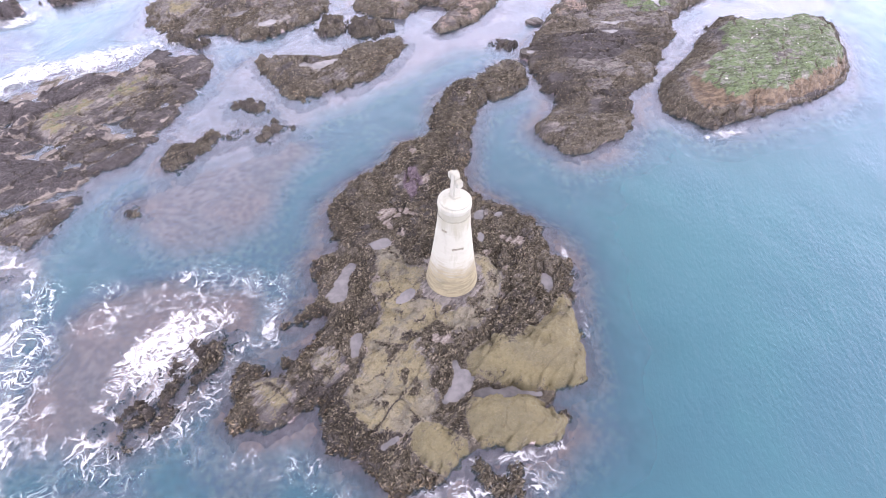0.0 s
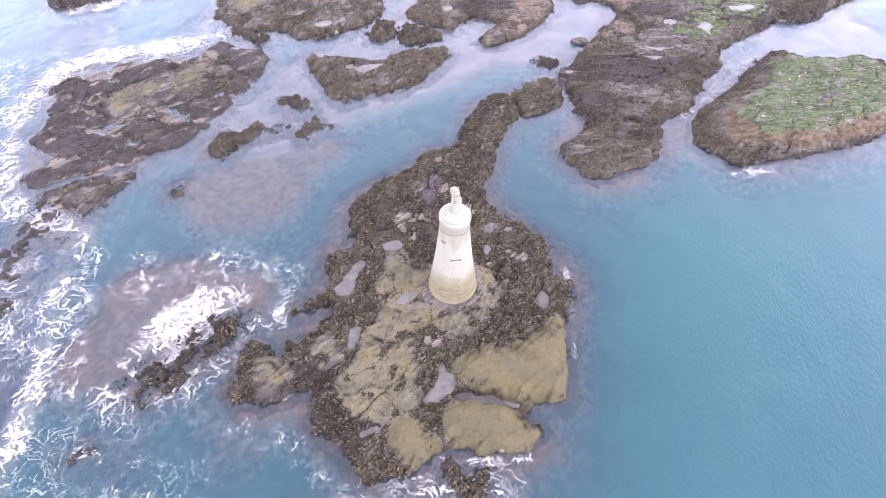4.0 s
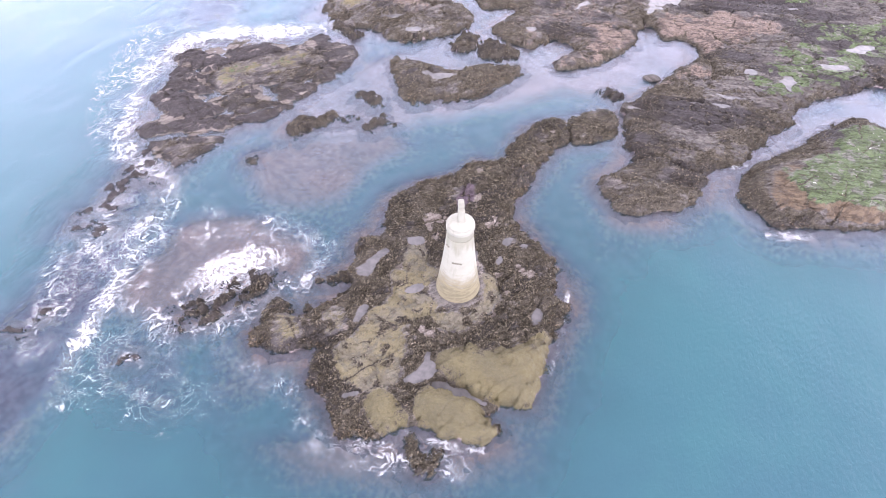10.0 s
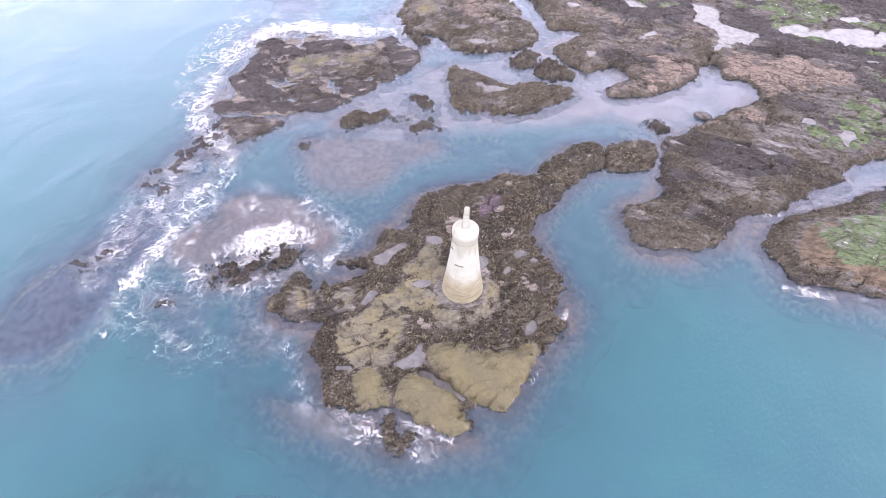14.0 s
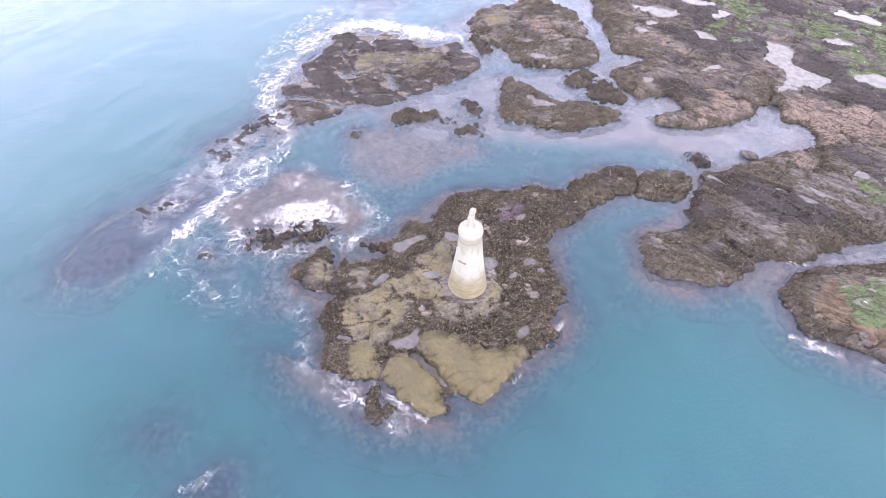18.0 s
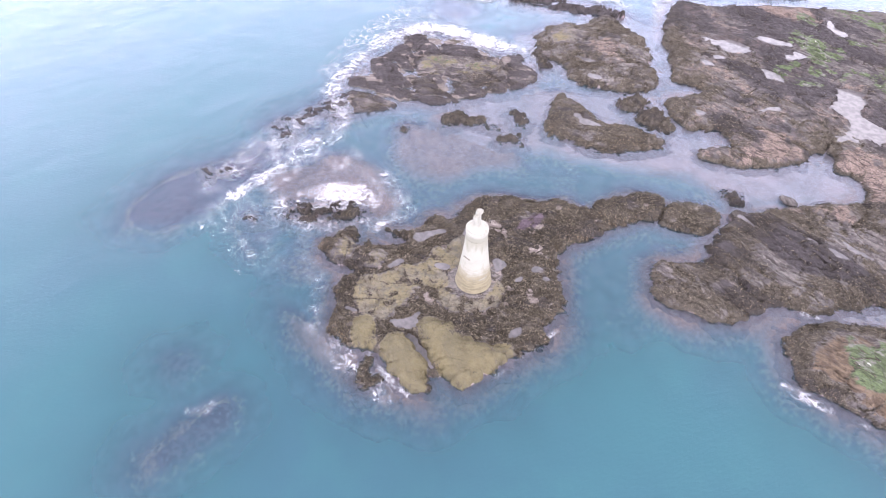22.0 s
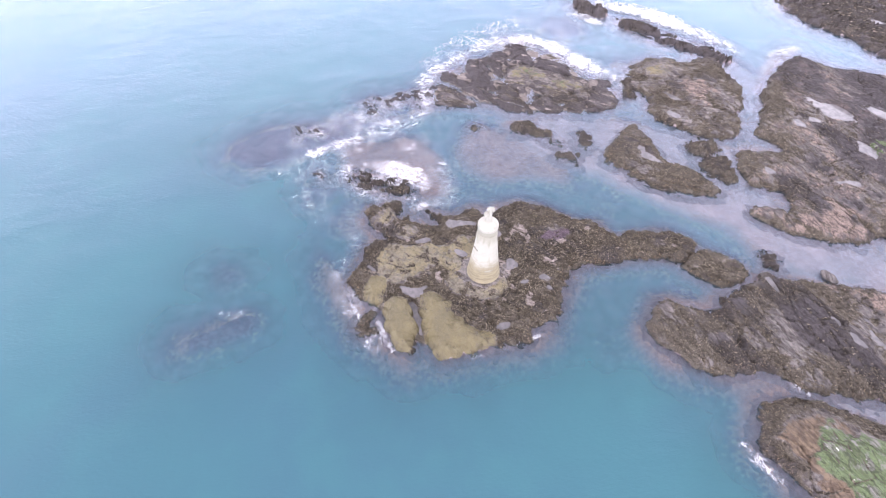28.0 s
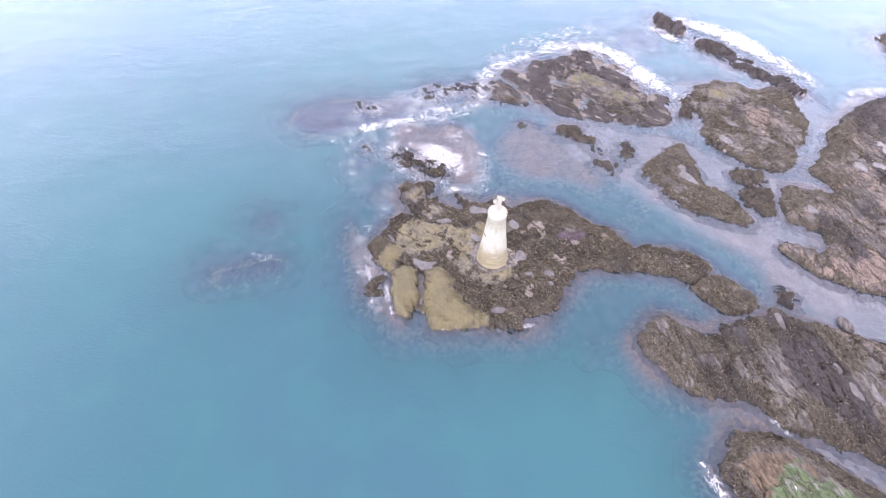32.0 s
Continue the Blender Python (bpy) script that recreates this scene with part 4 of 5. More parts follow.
def dome(outline, x, y, soft, ragged=0.9):
    return step(-0.35 * soft, soft, inside_by(rounded(outline, 2), x, y) + ragged * fbm(x, y, 1.8, 4, 63))


def island_shape(x, y, z, d, f, saw):
    """The tower's rock: ochre slabs to the south, a pale middle, low weedy flanks."""
    near = np.clip(d, 0, 1) ** 0.5
    z = z + 0.25 * np.exp(-((x + 1.5) ** 2 / 18 + (y + 2) ** 2 / 60))
    for outline, rise, soft in ((SLAB_EAST, 1.0, 1.5), (SLAB_SOUTH, 0.95, 1.2), (SLAB_SMALL, 0.5, 0.7)):
        k = dome(outline, x, y, soft, 0.3)
        edge = step(-0.7, 0.5, inside_by(rounded(outline, 2), x, y) + 0.6 * fbm(x, y, 1.4, 4, 63))
        hump = rise * k * (0.85 + 0.15 * fbm(x, y, 2.5, 3, 77)) + 0.10 * fbm(x * 0.5 + y, y * 0.3 - x, 0.9, 3, 78)
        z = np.where(k > 0, z * (1 - 0.92 * k) + k * 0.62 + hump * near, z)
        f["ochre"] = np.maximum(f["ochre"], step(0.02, 0.5, edge))
        rim = inside_by(rounded(outline, 2), x, y) + 0.5 * fbm(x, y, 1.0, 4, 65)
        f["weed"] *= 1 - 0.56 * step(0.0, 0.35, edge) - 0.44 * step(0.2, 1.5, rim)
    for outline, amount in ((FOOT_BARE, 1.0), (CENTRE, 1.0), (LEFT, 0.55), (UPPER, 0.85), (LUMP, 0.55)):
        k = step(-0.6, 0.5, inside_by(rounded(outline, 2), x, y) + 0.9 * fbm(x, y, 1.5, 5, 64))
        z = z * (1 - 0.6 * k) + 0.6 * k * (0.95 + 0.25 * fbm(x, y, 3.0, 3, 97) + 0.16 * fbm(x, y, 0.9, 4, 98))
        f["buff"] = np.maximum(f["buff"], amount * k * (0.95 + 0.4 * fbm(x, y, 1.2, 3, 91)))
        f["weed"] *= 1 - 0.95 * step(0.2, 0.7, k) * step(-0.42, -0.12, fbm(x, y, 0.9, 4, 92))
    flats = step(0.36, 0.46, fbm(x, y, 1.2, 4, 93)) * step(0.6, 1.6, d)
    f["pale"] = 0.9 * flats
    f["weed"] = np.clip(f["weed"] * (1 - 0.8 * flats) - 0.25 * step(0.20, 0.45, fbm(x, y, 0.8, 4, 94)) * step(0.4, 1.6, d), 0, 1)
    z = z - 0.10 * flats
    f["black"] = np.clip(f["black"] + 0.5 * step(2.0, 0.4, d) * step(-4.0, -7.0, x + 0.2 * y), 0, 1)
    plum = dome([(-3.7, 6.8), (-4.3, 9.1), (-4.0, 11.2), (-2.9, 11.1), (-2.5, 9.4), (-2.8, 6.8)], x, y, 0.9, 0.8)
    f["plum"] = plum
    f["weed"] *= 1 - 0.85 * plum
    seat = np.hypot(x, y) + 0.9 * fbm(x, y, 1.6, 3, 95)
    z = np.where(seat < 3.2, z + (1.25 - z) * step(3.3, 2.2, seat), z)
    f["weed"] *= 1 - 0.7 * step(2.9, 2.1, seat)
    gap = near_line([(1.3, -7.7), (2.6, -7.75), (4.0, -7.7), (5.8, -7.7)], x, y)
    return np.where(gap < 0.35, np.minimum(z, 0.3 + 2.2 * np.maximum(gap - 0.08, 0)), z)


def reef_shape(x, y, z, d, f, saw):
    """Separate tilted slabs with pale wash in the gullies; an ochre crown."""
    c, s = math.cos(radians(STRIKE)), math.sin(radians(STRIKE))
    u, v = c * x + s * y, -s * x + c * y
    chip = cells(u / 1.5, v / 0.7, 165)[2]
    ragged = 0.35 * fbm(x, y, 1.6, 4, 161) + 0.25 * fbm(x, y, 0.5, 2, 162) + 0.7 * (chip - 0.5)
    best, tall, dark = np.full(x.shape, -9.0), np.zeros(x.shape), np.zeros(x.shape)
    for o, high, blackness in REEF_SLABS:
        q = inside_by(np.array(o), x, y) + ragged + 0.12
        near = q > best
        best, tall, dark = np.where(near, q, best), np.where(near, high, tall), np.where(near, blackness, dark)
    up = step(0.0, 0.55, best)
    wash = np.where(d > 0.3, 0.0, -0.08) + 0.10 * fbm(x, y, 1.4, 3, 163)
    stand = 0.34 * tall * up + (0.38 * (z - 0.75) + 0.2 * (chip - 0.5)) * up + 0.12
    z = np.where(best > 0, np.maximum(stand, 0.08), wash)
    f["black"] = np.where(best > 0, np.clip(0.85 * dark + 0.46 + 0.6 * (chip - 0.5) + 0.35 * fbm(x - y, x + y, 1.5, 3, 164) + 0.3 * step(0.5, 0.1, best), 0, 1), 0)
    f["weed"] = np.where(best > 0, f["weed"] * (1 - 0.75 * dark), 0.05 + 0.5 * fbm(x, y, 1.0, 4, 167))
    k = dome(REEF_CROWN, x, y, 1.2) * step(0.0, 0.4, best)
    k = k * (0.35 + 0.65 * step(-0.3, 0.25, fbm(x * 0.8 + y * 0.3, y - x, 1.2, 4, 67)))
    f["buff"] = np.maximum(f["buff"], 0.75 * k)
    f["green"] = np.maximum(f["green"], 0.42 * k)
    f["weed"] *= 1 - 0.9 * k
    f["black"] *= 1 - 0.8 * k
    f["pale"] = np.maximum(0.36 * step(5.0, 2.0, np.hypot(x + 31.5, y - 5)), 0.52 * step(0.32, 0.44, fbm(u * 0.3, v, 0.8, 4, 166)))
    f["pale"] = np.where(best > 0, f["pale"], 0.75)
    f["weed"] *= 1 - 0.5 * f["pale"]
    return z


def middle_shape(x, y, z, d, f, saw):
    k = dome(MIDDLE_CROWN, x, y, 1.5, 1.6)
    f["buff"] = 0.8 * k * (0.5 + 0.5 * step(-0.3, 0.25, fbm(x, y, 1.2, 4, 69)))
    bare = dome(MIDDLE_BARE, x, y, 1.8, 2.4)
    f["tan"] = 0.75 * bare
    f["weed"] *= 1 - np.maximum(0.8 * k, 0.6 * bare)
    return z + 0.3 * np.maximum(k, bare)


def platform_shape(x, y, z, d, f, saw):
    for o in GREENS:
        k = step(-1.5, 1.0, inside_by(rounded(o, 2), x, y) + 2.0 * fbm(x, y, 3.0, 4, 66))
        f["green"] = np.maximum(f["green"], k * step(0.97, 0.85, saw) * (0.25 + 0.75 * step(-0.22, 0.06, fbm(0.9 * x + 0.3 * y, 1.6 * y - 0.4 * x, 1.8, 4, 61))))
        f["weed"] *= 1 - 0.9 * k
    for o in TANS:
        k = dome(o, x, y, 2.4, 2.6)
        f["tan"] = np.maximum(f["tan"], k)
        f["weed"] *= 1 - 0.75 * k
    far = step(46, 62, y)
    west = step(9.0, 3.0, x) * step(68.0, 58.0, y) * step(-0.25, 0.15, fbm(x, y, 2.4, 4, 54))
    f["tan"] = np.maximum(f["tan"], 0.58 * west)
    f["weed"] *= 1 - 0.25 * west
    c, s = math.cos(radians(14.0)), math.sin(radians(14.0))
    u, v = c * x + s * y, -s * x + c * y
    streaks = fbm(u * 0.22, v, 2.6, 4, 56)
    f["green"] = np.maximum(f["green"], far * step(0.08, 0.3, streaks) * step(-0.1, 0.25, fbm(x, y, 11.0, 3, 55)) * step(0.95, 0.7, saw))
    f["weed"] *= 1 - 0.45 * far
    inner = step(1.5, 4.5, d) * (0.35 + 0.65 * step(-0.15, 0.15, fbm(u * 0.6, v, 4.0, 4, 57)))
    # the saw term thickens weed along ledge drops, standing in for shade too
    f["weed"] = f["weed"] * (1 - 0.72 * inner) + 0.26 * inner * step(0.70, 0.92, saw)
    f["weed"] *= 1 - 0.9 * f["green"]
    for k, line in enumerate(GULLIES):
        gap = near_line(line, x, y) + 0.25 * fbm(x, y, 1.2, 3, 170 + k)
        z = z - 0.4 * step(0.45, 0.05, gap)
        f["weed"] = np.maximum(f["weed"], 0.9 * step(0.4, 0.1, gap))
    dark = step(-0.12, 0.10, fbm(u * 0.3, v, 4.5, 5, 68))
    # the saw term blackens each ledge's drop, its shade put into the colour
    f["black"] = np.clip(f["black"] * 0.6 + 0.06 + 0.30 * far + 0.72 * dark + 0.4 * step(0.86, 0.95, saw), 0, 1) * (1 - 0.6 * f["tan"])
    return z + 0.35 * step(3, 12, d)


def green_shape(x, y, z, d, f, saw):
    """A turf-topped stack with a bare rusty skirt to the south."""
    k = dome(TURF, x, y, 1.6, 1.4)
    bare = dome(TURF_BARE, x, y, 1.5)
    f["green"] = k * (1 - 0.5 * bare)
    south = step(28.0, 24.0, y - 0.25 * (x - 24)) * step(20.0, 23.0, x)
    f["rust"] = np.clip(1.1 * step(0.35, 0.75, z + 0.25 * fbm(x, y, 1.6, 3, 58)) * south * (1 - k) * np.maximum(step(0.7, 1.6, d + 0.5 * fbm(x, y, 1.5, 3, 59)), step(25.0, 27.5, x)), 0, 1)
    f["weed"] = np.maximum(f["weed"] * (1 - 0.8 * south), 0.85 * step(1.7, 0.9, d) * step(27.5, 24.5, x + 0.8 * fbm(x, y, 2.0, 3, 60)))
    f["pale"] = bare * 0.5
    f["weed"] *= (1 - 0.95 * k) * (1 - f["rust"])
    return z + 0.7 * k


rock("tower_islet", "dark weedy rock islet with bare ochre slabs", ISLAND_EAST + ISLAND_SOUTH + ISLAND_WEST, 0.85, 0.11, 3, island_shape, ISLAND_POOLS,
     weed=0.90, black=0.15, tufts=105, tuft_size=0.16, block=1.7, lean=0.38, rough=0.25, ledge=1.8, step_high=0.2, shrink=0.18,
     slabs=[("rock_slab", "smooth bare ochre slab", SLAB_EAST), ("rock_slab", "smooth bare ochre slab", SLAB_SOUTH), ("rock_slab", "small ochre slab", SLAB_SMALL), ("rock_slab", "cracked olive-grey slab at the tower's foot", CENTRE)])
rock("neck_rock", "low weed-covered rock split off by a narrow crack", [(1.6, 24.3), (2.8, 25.7), (4.6, 27.4), (5.8, 27.5), (6.3, 25.9), (6.4, 24.5), (5.2, 23.2), (4.0, 22.3), (3.1, 21.7)],
     0.8, 0.14, 5, weed=0.8, tufts=70, tuft_size=0.19, lean=0.4, wobble=0.5, shrink=-0.3)
rock("west_reef", "low dark reef with a bare ochre crown", WEST_REEF, 0.75, 0.16, 7, reef_shape, (), weed=0.52, black=0.85, golden=False, tufts=34, tuft_size=0.17, lean=0.45, rough=0.4, ledge=1.1, step_high=0.6, hollow=0.0, lump=0.1, fringe=0.6, wobble=1.6,
     slabs=[("rock_slab", "black tilted slab" if dark > 0.6 else "weedy tilted slab", o) for o, high, dark in REEF_SLABS])
rock("triangle_reef", "three-cornered weedy reef round a tide pool", TRIANGLE, 0.75, 0.18, 9, None, TRIANGLE_POOLS, weed=0.65, tufts=60, tuft_size=0.17, fringe=0.5, lump=0.1, lean=0.5, rough=0.22, step_high=0.22, hollow=0.3, wobble=1.3)
rock("middle_reef", "low brown reef with bands of weed", MIDDLE, 0.85, 0.22, 11, middle_shape, MIDDLE_POOLS, weed=0.5, tufts=40, tuft_size=0.171, lean=0.55, rough=0.26, ledge=1.5, step_high=0.35, hollow=0.35, lump=0.1, fringe=0.8, wobble=1.5,
     slabs=[("rock_slab", "bare ochre crown", MIDDLE_CROWN), ("rock_slab", "bare pinkish rock", MIDDLE_BARE)])
rock("shore_platform", "broad ledged rock platform with weed and green algae", PLATFORM_WEST + PLATFORM_SOUTH, 0.95, 0.2, 13, platform_shape, PLATFORM_POOLS,
     strike=14.0, stone=LEDGE_ROCK, weed=0.60, tufts=50, tuft_size=0.155, lean=0.5, rough=0.22, block=2.2, ledge=1.5, step_high=0.34, hollow=0.22, lump=0.1, fringe=3.0, shrink=0.35,
     slabs=[("rock_ledge", "bare pinkish-tan ledge", o) for o in TANS] + [("algae_patch", "streaks of bright green algae", o) for o in GREENS])
rock("green_stack", "turf-topped rock stack with a bare rusty skirt", GREEN_ISLE, 1.5, 0.16, 15, green_shape, (), strike=14.0, stone=LEDGE_ROCK, weed=0.70, tufts=40, tuft_size=0.145, lean=0.8, rough=0.17, ledge=1.3, step_high=0.12, shrink=0.35,
     lump=0.1, fringe=2.0, slabs=[("turf_top", "rough green turf and algae", TURF)])
rock("far_bar", "long low black rock bar awash with surf", FAR_BAR, 0.6, 0.22, 17, None, (), black=0.9, weed=0.4, tufts=10, tuft_size=0.3, lean=0.5, rough=0.45, hollow=0.5, shrink=0.35, wobble=2.2, golden=False, block=1.5)
rock("bar_end_rock", "low black rock at the end of a surf-washed bar", BAR_END, 0.9, 0.22, 18, None, (), black=1.0, weed=0.35, tufts=8, tuft_size=0.3, lean=0.5, rough=0.5, hollow=0.5, shrink=0.1, wobble=1.8, golden=False, block=1.5)
rock("far_reef", "distant low dark reef with still pools", FAR_REEF, 1.0, 0.4, 19, None, [[(-38.6, 77.8), (-37.0, 80.2), (-34.6, 79.4), (-36.4, 77.0)], [(-43.4, 69.2), (-42.0, 70.2), (-41.4, 69.3)]], black=0.65, weed=0.6, tufts=4, tuft_size=0.4, step_high=0.6, rough=0.5, wobble=2.0)
rock("foot_rock", "low black weedy rock in the foam", [(1.7, -11.9), (2.3, -11.9), (3.1, -12.3), (3.7, -11.8), (4.5, -12.2), (4.4, -13.0), (4.1, -13.6), (3.1, -13.9), (2.3, -13.4), (1.8, -12.7)], 0.4, 0.1, 21, weed=0.85, black=0.3, tufts=60, tuft_size=0.18, lean=0.4, wobble=1.0, hollow=0.3, block=0.9, golden=False)
SMALL = [([(-24.1, 10.2), (-24.4, 12.4), (-24.3, 13.9), (-23.5, 13.6), (-22.1, 14.4), (-21.6, 15.7), (-20.8, 15.2), (-20.5, 13.5), (-21.9, 12.7), (-22.1, 11.4), (-22.7, 10.4)], 0.5),
         ([(-19.9, 14.6), (-19.4, 16.1), (-18.3, 16.2), (-18.4, 15.3), (-19.2, 14.4)], 0.4),
         ([(-17.3, 14.4), (-17.1, 16.3), (-16.2, 17.2), (-14.3, 16.8), (-15.6, 15.6), (-16.0, 14.4)], 0.5),
         ([(-21.1, 19.4), (-20.3, 20.3), (-19.0, 19.8), (-17.4, 19.5), (-17.8, 17.9), (-19.0, 18.2)], 0.5),
         ([(-24.9, 5.7), (-24.5, 6.5), (-23.9, 5.6), (-24.4, 5.1)], 0.35)]
SMALL += [([(-15.2, 31.8), (-15.8, 34.4), (-14.6, 35.8), (-12.7, 35.5), (-12.4, 33.5), (-13.6, 31.8)], 0.6),
          ([(-11.9, 31.5), (-12.3, 34.3), (-11.4, 35.8), (-8.3, 35.0), (-7.3, 34.0), (-8.4, 32.1), (-10.0, 31.4)], 0.6),
          ([(3.1, 31.6), (4.4, 32.6), (5.7, 31.7), (6.1, 30.3), (4.5, 30.7)], 0.5),
          ([(-31.2, 30.2), (-30.2, 31.2), (-27.6, 30.4), (-26.0, 29.3), (-27.2, 28.6)], 0.4)]
for k, (o, h) in enumerate(SMALL):
    rock("weedy_islet", "small low islet covered in dark wrack", o, h, 0.14, 40 + 3 * k, weed=0.80, black=0.45, golden=False, tufts=45, tuft_size=0.16, lean=0.35, wobble=1.5, rough=0.3, group="small islets", block=0.9, hollow=0.3)
def wave_shape(x, y, z, d, f, saw):
    """Three ridges along the beds with wash running between them."""
    c, s = math.cos(radians(58.0)), math.sin(radians(58.0))
    v = -s * x + c * y + 0.30 * fbm(x, y, 1.2, 3, 131) + 0.75 * fbm(x, y, 3.2, 3, 133)
    crest = np.abs((v - 8.6) / 1.05 - np.round((v - 8.6) / 1.05)) * 2
    gully = step(0.45, 0.85, crest) * np.clip(step(-0.35, 0.05, fbm(x, y, 1.6, 3, 132)) + step(0.28, 0.40, fbm(x, y, 1.1, 3, 134)), 0, 1)
    f["black"] = np.clip(f["black"] + 0.4 * gully, 0, 1)
    for line in ([(-18.4, -7.2), (-17.3, -8.4), (-16.9, -9.6), (-17.2, -11.0)], [(-16.6, -5.6), (-15.9, -6.6), (-15.6, -7.6)]):
        gap = near_line(line, x, y) + 0.5 * fbm(x, y, 1.0, 4, 135)
        gully = np.maximum(gully, step(0.55, 0.15, gap))
    worn = step(0.12, 0.30, fbm(x, y, 1.5, 4, 136) + 0.25 * step(1.0, 0.2, d))
    return 0.85 * z - 0.75 * np.maximum(gully, worn) * step(-0.2, 0.3, d)


rock("wave_rock", "black weedy rock awash with breaking surf", [(-19.6, -11.0), (-19.1, -9.2), (-18.3, -7.6), (-17.2, -6.3), (-16.3, -5.4), (-15.4, -4.7), (-14.3, -4.4), (-13.6, -5.6), (-14.0, -7.0), (-14.6, -8.3), (-15.5, -9.7), (-16.4, -10.9), (-17.7, -12.0), (-18.4, -12.3)],
     0.55, 0.1, 71, wave_shape, black=0.7, weed=0.85, tufts=55, tuft_size=0.18, lean=0.4, hollow=0.25, wobble=1.6, golden=False, block=1.0)
for k, (cx, cy, r) in enumerate([(-33.7, 0.3, 0.75), (-33.4, -1.6, 0.55), (-31.0, -0.9, 0.4), (-32.9, -3.6, 0.8), (-32.2, -5.0, 0.45), (-33.7, -6.3, 0.4), (-32.3, -7.7, 0.6), (-30.7, -7.2, 0.35),
                                (-33.9, -2.6, 0.5), (-32.9, -0.6, 0.45), (-34.6, 1.9, 0.6), (-28.9, -17.4, 0.4), (-28.3, -15.6, 0.3), (-19.4, -15.4, 0.3)]):
    a = radians(STRIKE - 5 + 32 * math.sin(2.7 * k))
    sides = [(2.1 * p * r, 0.75 * q * r) for p, q in ((-1, 0.1), (-0.55, 0.8), (0.1, 0.5), (0.45, 1.1), (1, 0.3), (0.7, -0.5), (0.05, -0.3), (-0.5, -0.9))]
    o = [(cx + p * math.cos(a) - q * math.sin(a), cy + p * math.sin(a) + q * math.cos(a)) for p, q in sides]
    rock("surf_rock", "small black rock in the surf", o, 0.25, 0.1, 80 + k, black=1.0, weed=0.1, tufts=2, tuft_size=0.15, lean=0.4, wobble=1.3, golden=False, group="surf rocks", block=0.8)


# ---- the seabed and the sea ----
SHELVES = [([(-22.5, 2.6), (-24.9, 5.9), (-24.2, 8.6), (-20.3, 12.0), (-14.9, 15.6), (-12.2, 13.8), (-13.6, 9.7), (-14.9, 5.3), (-16.6, 2.3), (-19.6, 1.6)], -0.5),
           ([(-24.0, -12.2), (-25.2, -8.5), (-24.6, -4.0), (-23.0, -1.4), (-18.1, -0.3), (-13.4, -0.8), (-11.9, -2.8), (-12.8, -6.0), (-15.1, -10.7), (-19.6, -12.9)], -0.38),
           ([(-25.9, -24.7), (-30.8, -21.9), (-31.3, -16.8), (-31.6, -11.7), (-34.4, -3.5), (-31.2, 1.0), (-28.0, -3.0), (-24.9, -12.5), (-23.0, -17.9), (-22.7, -23.3)], -0.8),
           ]
SHELVES += [([(1.0, 9.8), (2.5, 9.9), (5.0, 9.0), (7.4, 7.8), (9.6, 5.4), (10.0, 2.9), (8.8, 1.2), (7.0, 4.3), (5.0, 6.8), (2.5, 8.0)], -0.62), ([(-5.0, -14.0), (-8.0, -17.5), (1.0, -16.5), (7.0, -13.0), (6.5, -11.0), (0.0, -12.5)], -0.6),
           ([(-26.0, 11.0), (-24.0, 24.0), (-20.5, 30.0), (-15.0, 38.0), (-6.0, 37.0), (2.0, 37.0), (6.0, 46.0), (11.0, 44.0), (9.0, 36.0), (5.0, 31.5), (-2.0, 29.5), (-6.0, 23.5), (-13.0, 18.0), (-18.0, 11.0)], -0.43),
           ]
SHELVES += [([(18.5, 26.0), (24.0, 38.0), (34.0, 46.0), (42.0, 50.0), (44.0, 40.0), (30.0, 38.5), (24.0, 31.5), (20.0, 26.5)], -0.5),
           ([(-36.0, 30.0), (-32.0, 29.0), (-24.0, 28.0), (-18.0, 42.0), (-22.0, 48.0), (-30.0, 52.0), (-34.0, 48.0), (-36.0, 38.0)], -0.65),
           ([(-16.0, -13.0), (-13.5, -8.0), (-10.0, -11.0), (-8.0, -12.0), (-9.0, -15.5)], -0.8), ([(6.0, -11.5), (8.3, -9.0), (8.6, -4.0), (10.4, -4.0), (10.3, -9.0), (8.0, -13.0), (3.0, -14.5)], -0.85)]
RIDGE = [(-32.6, -3.0), (-32.4, -9.0), (-31.8, -14.0), (-31.4, -19.0), (-30.4, -24.0), (-27.6, -27.8), (-24.0, -26.0), (-22.0, -21.0), (-24.3, -15.5), (-26.8, -10.0), (-28.4, -5.0)]
WEED_BEDS = [RIDGE,
             [(-20.4, -17.6), (-21.0, -13.6), (-17.6, -12.0), (-14.8, -14.0), (-15.4, -17.4)], [(-50.0, 23.0), (-51.0, 29.0), (-45.0, 30.5), (-43.5, 24.0)],
             [(0.5, -31.8), (-1.0, -30.2), (-1.2, -27.3), (-1.8, -24.0), (-0.2, -23.0), (2.0, -24.2), (3.2, -27.1), (2.6, -30.6)], [(-7.3, -28.0), (-7.8, -25.3), (-5.8, -24.2), (-4.3, -26.0), (-5.4, -27.9)],
             [(-35.0, -4.0), (-34.5, 0.5), (-31.5, 0.5), (-30.0, -5.0), (-32.0, -7.5)]]
SHELVES += [([(-12.2, -7.6), (-12.4, -4.6), (-10.0, -2.9), (-7.6, -1.2), (-6.6, -3.0), (-8.4, -6.6), (-9.8, -8.2)], -0.42), ([(-9.0, -10.8), (-8.6, -8.0), (-6.8, -7.8), (-6.4, -10.2), (-7.6, -11.6)], -0.6)]
SHELVES += [(o, -0.55 if o is RIDGE else -0.7) for o in WEED_BEDS]
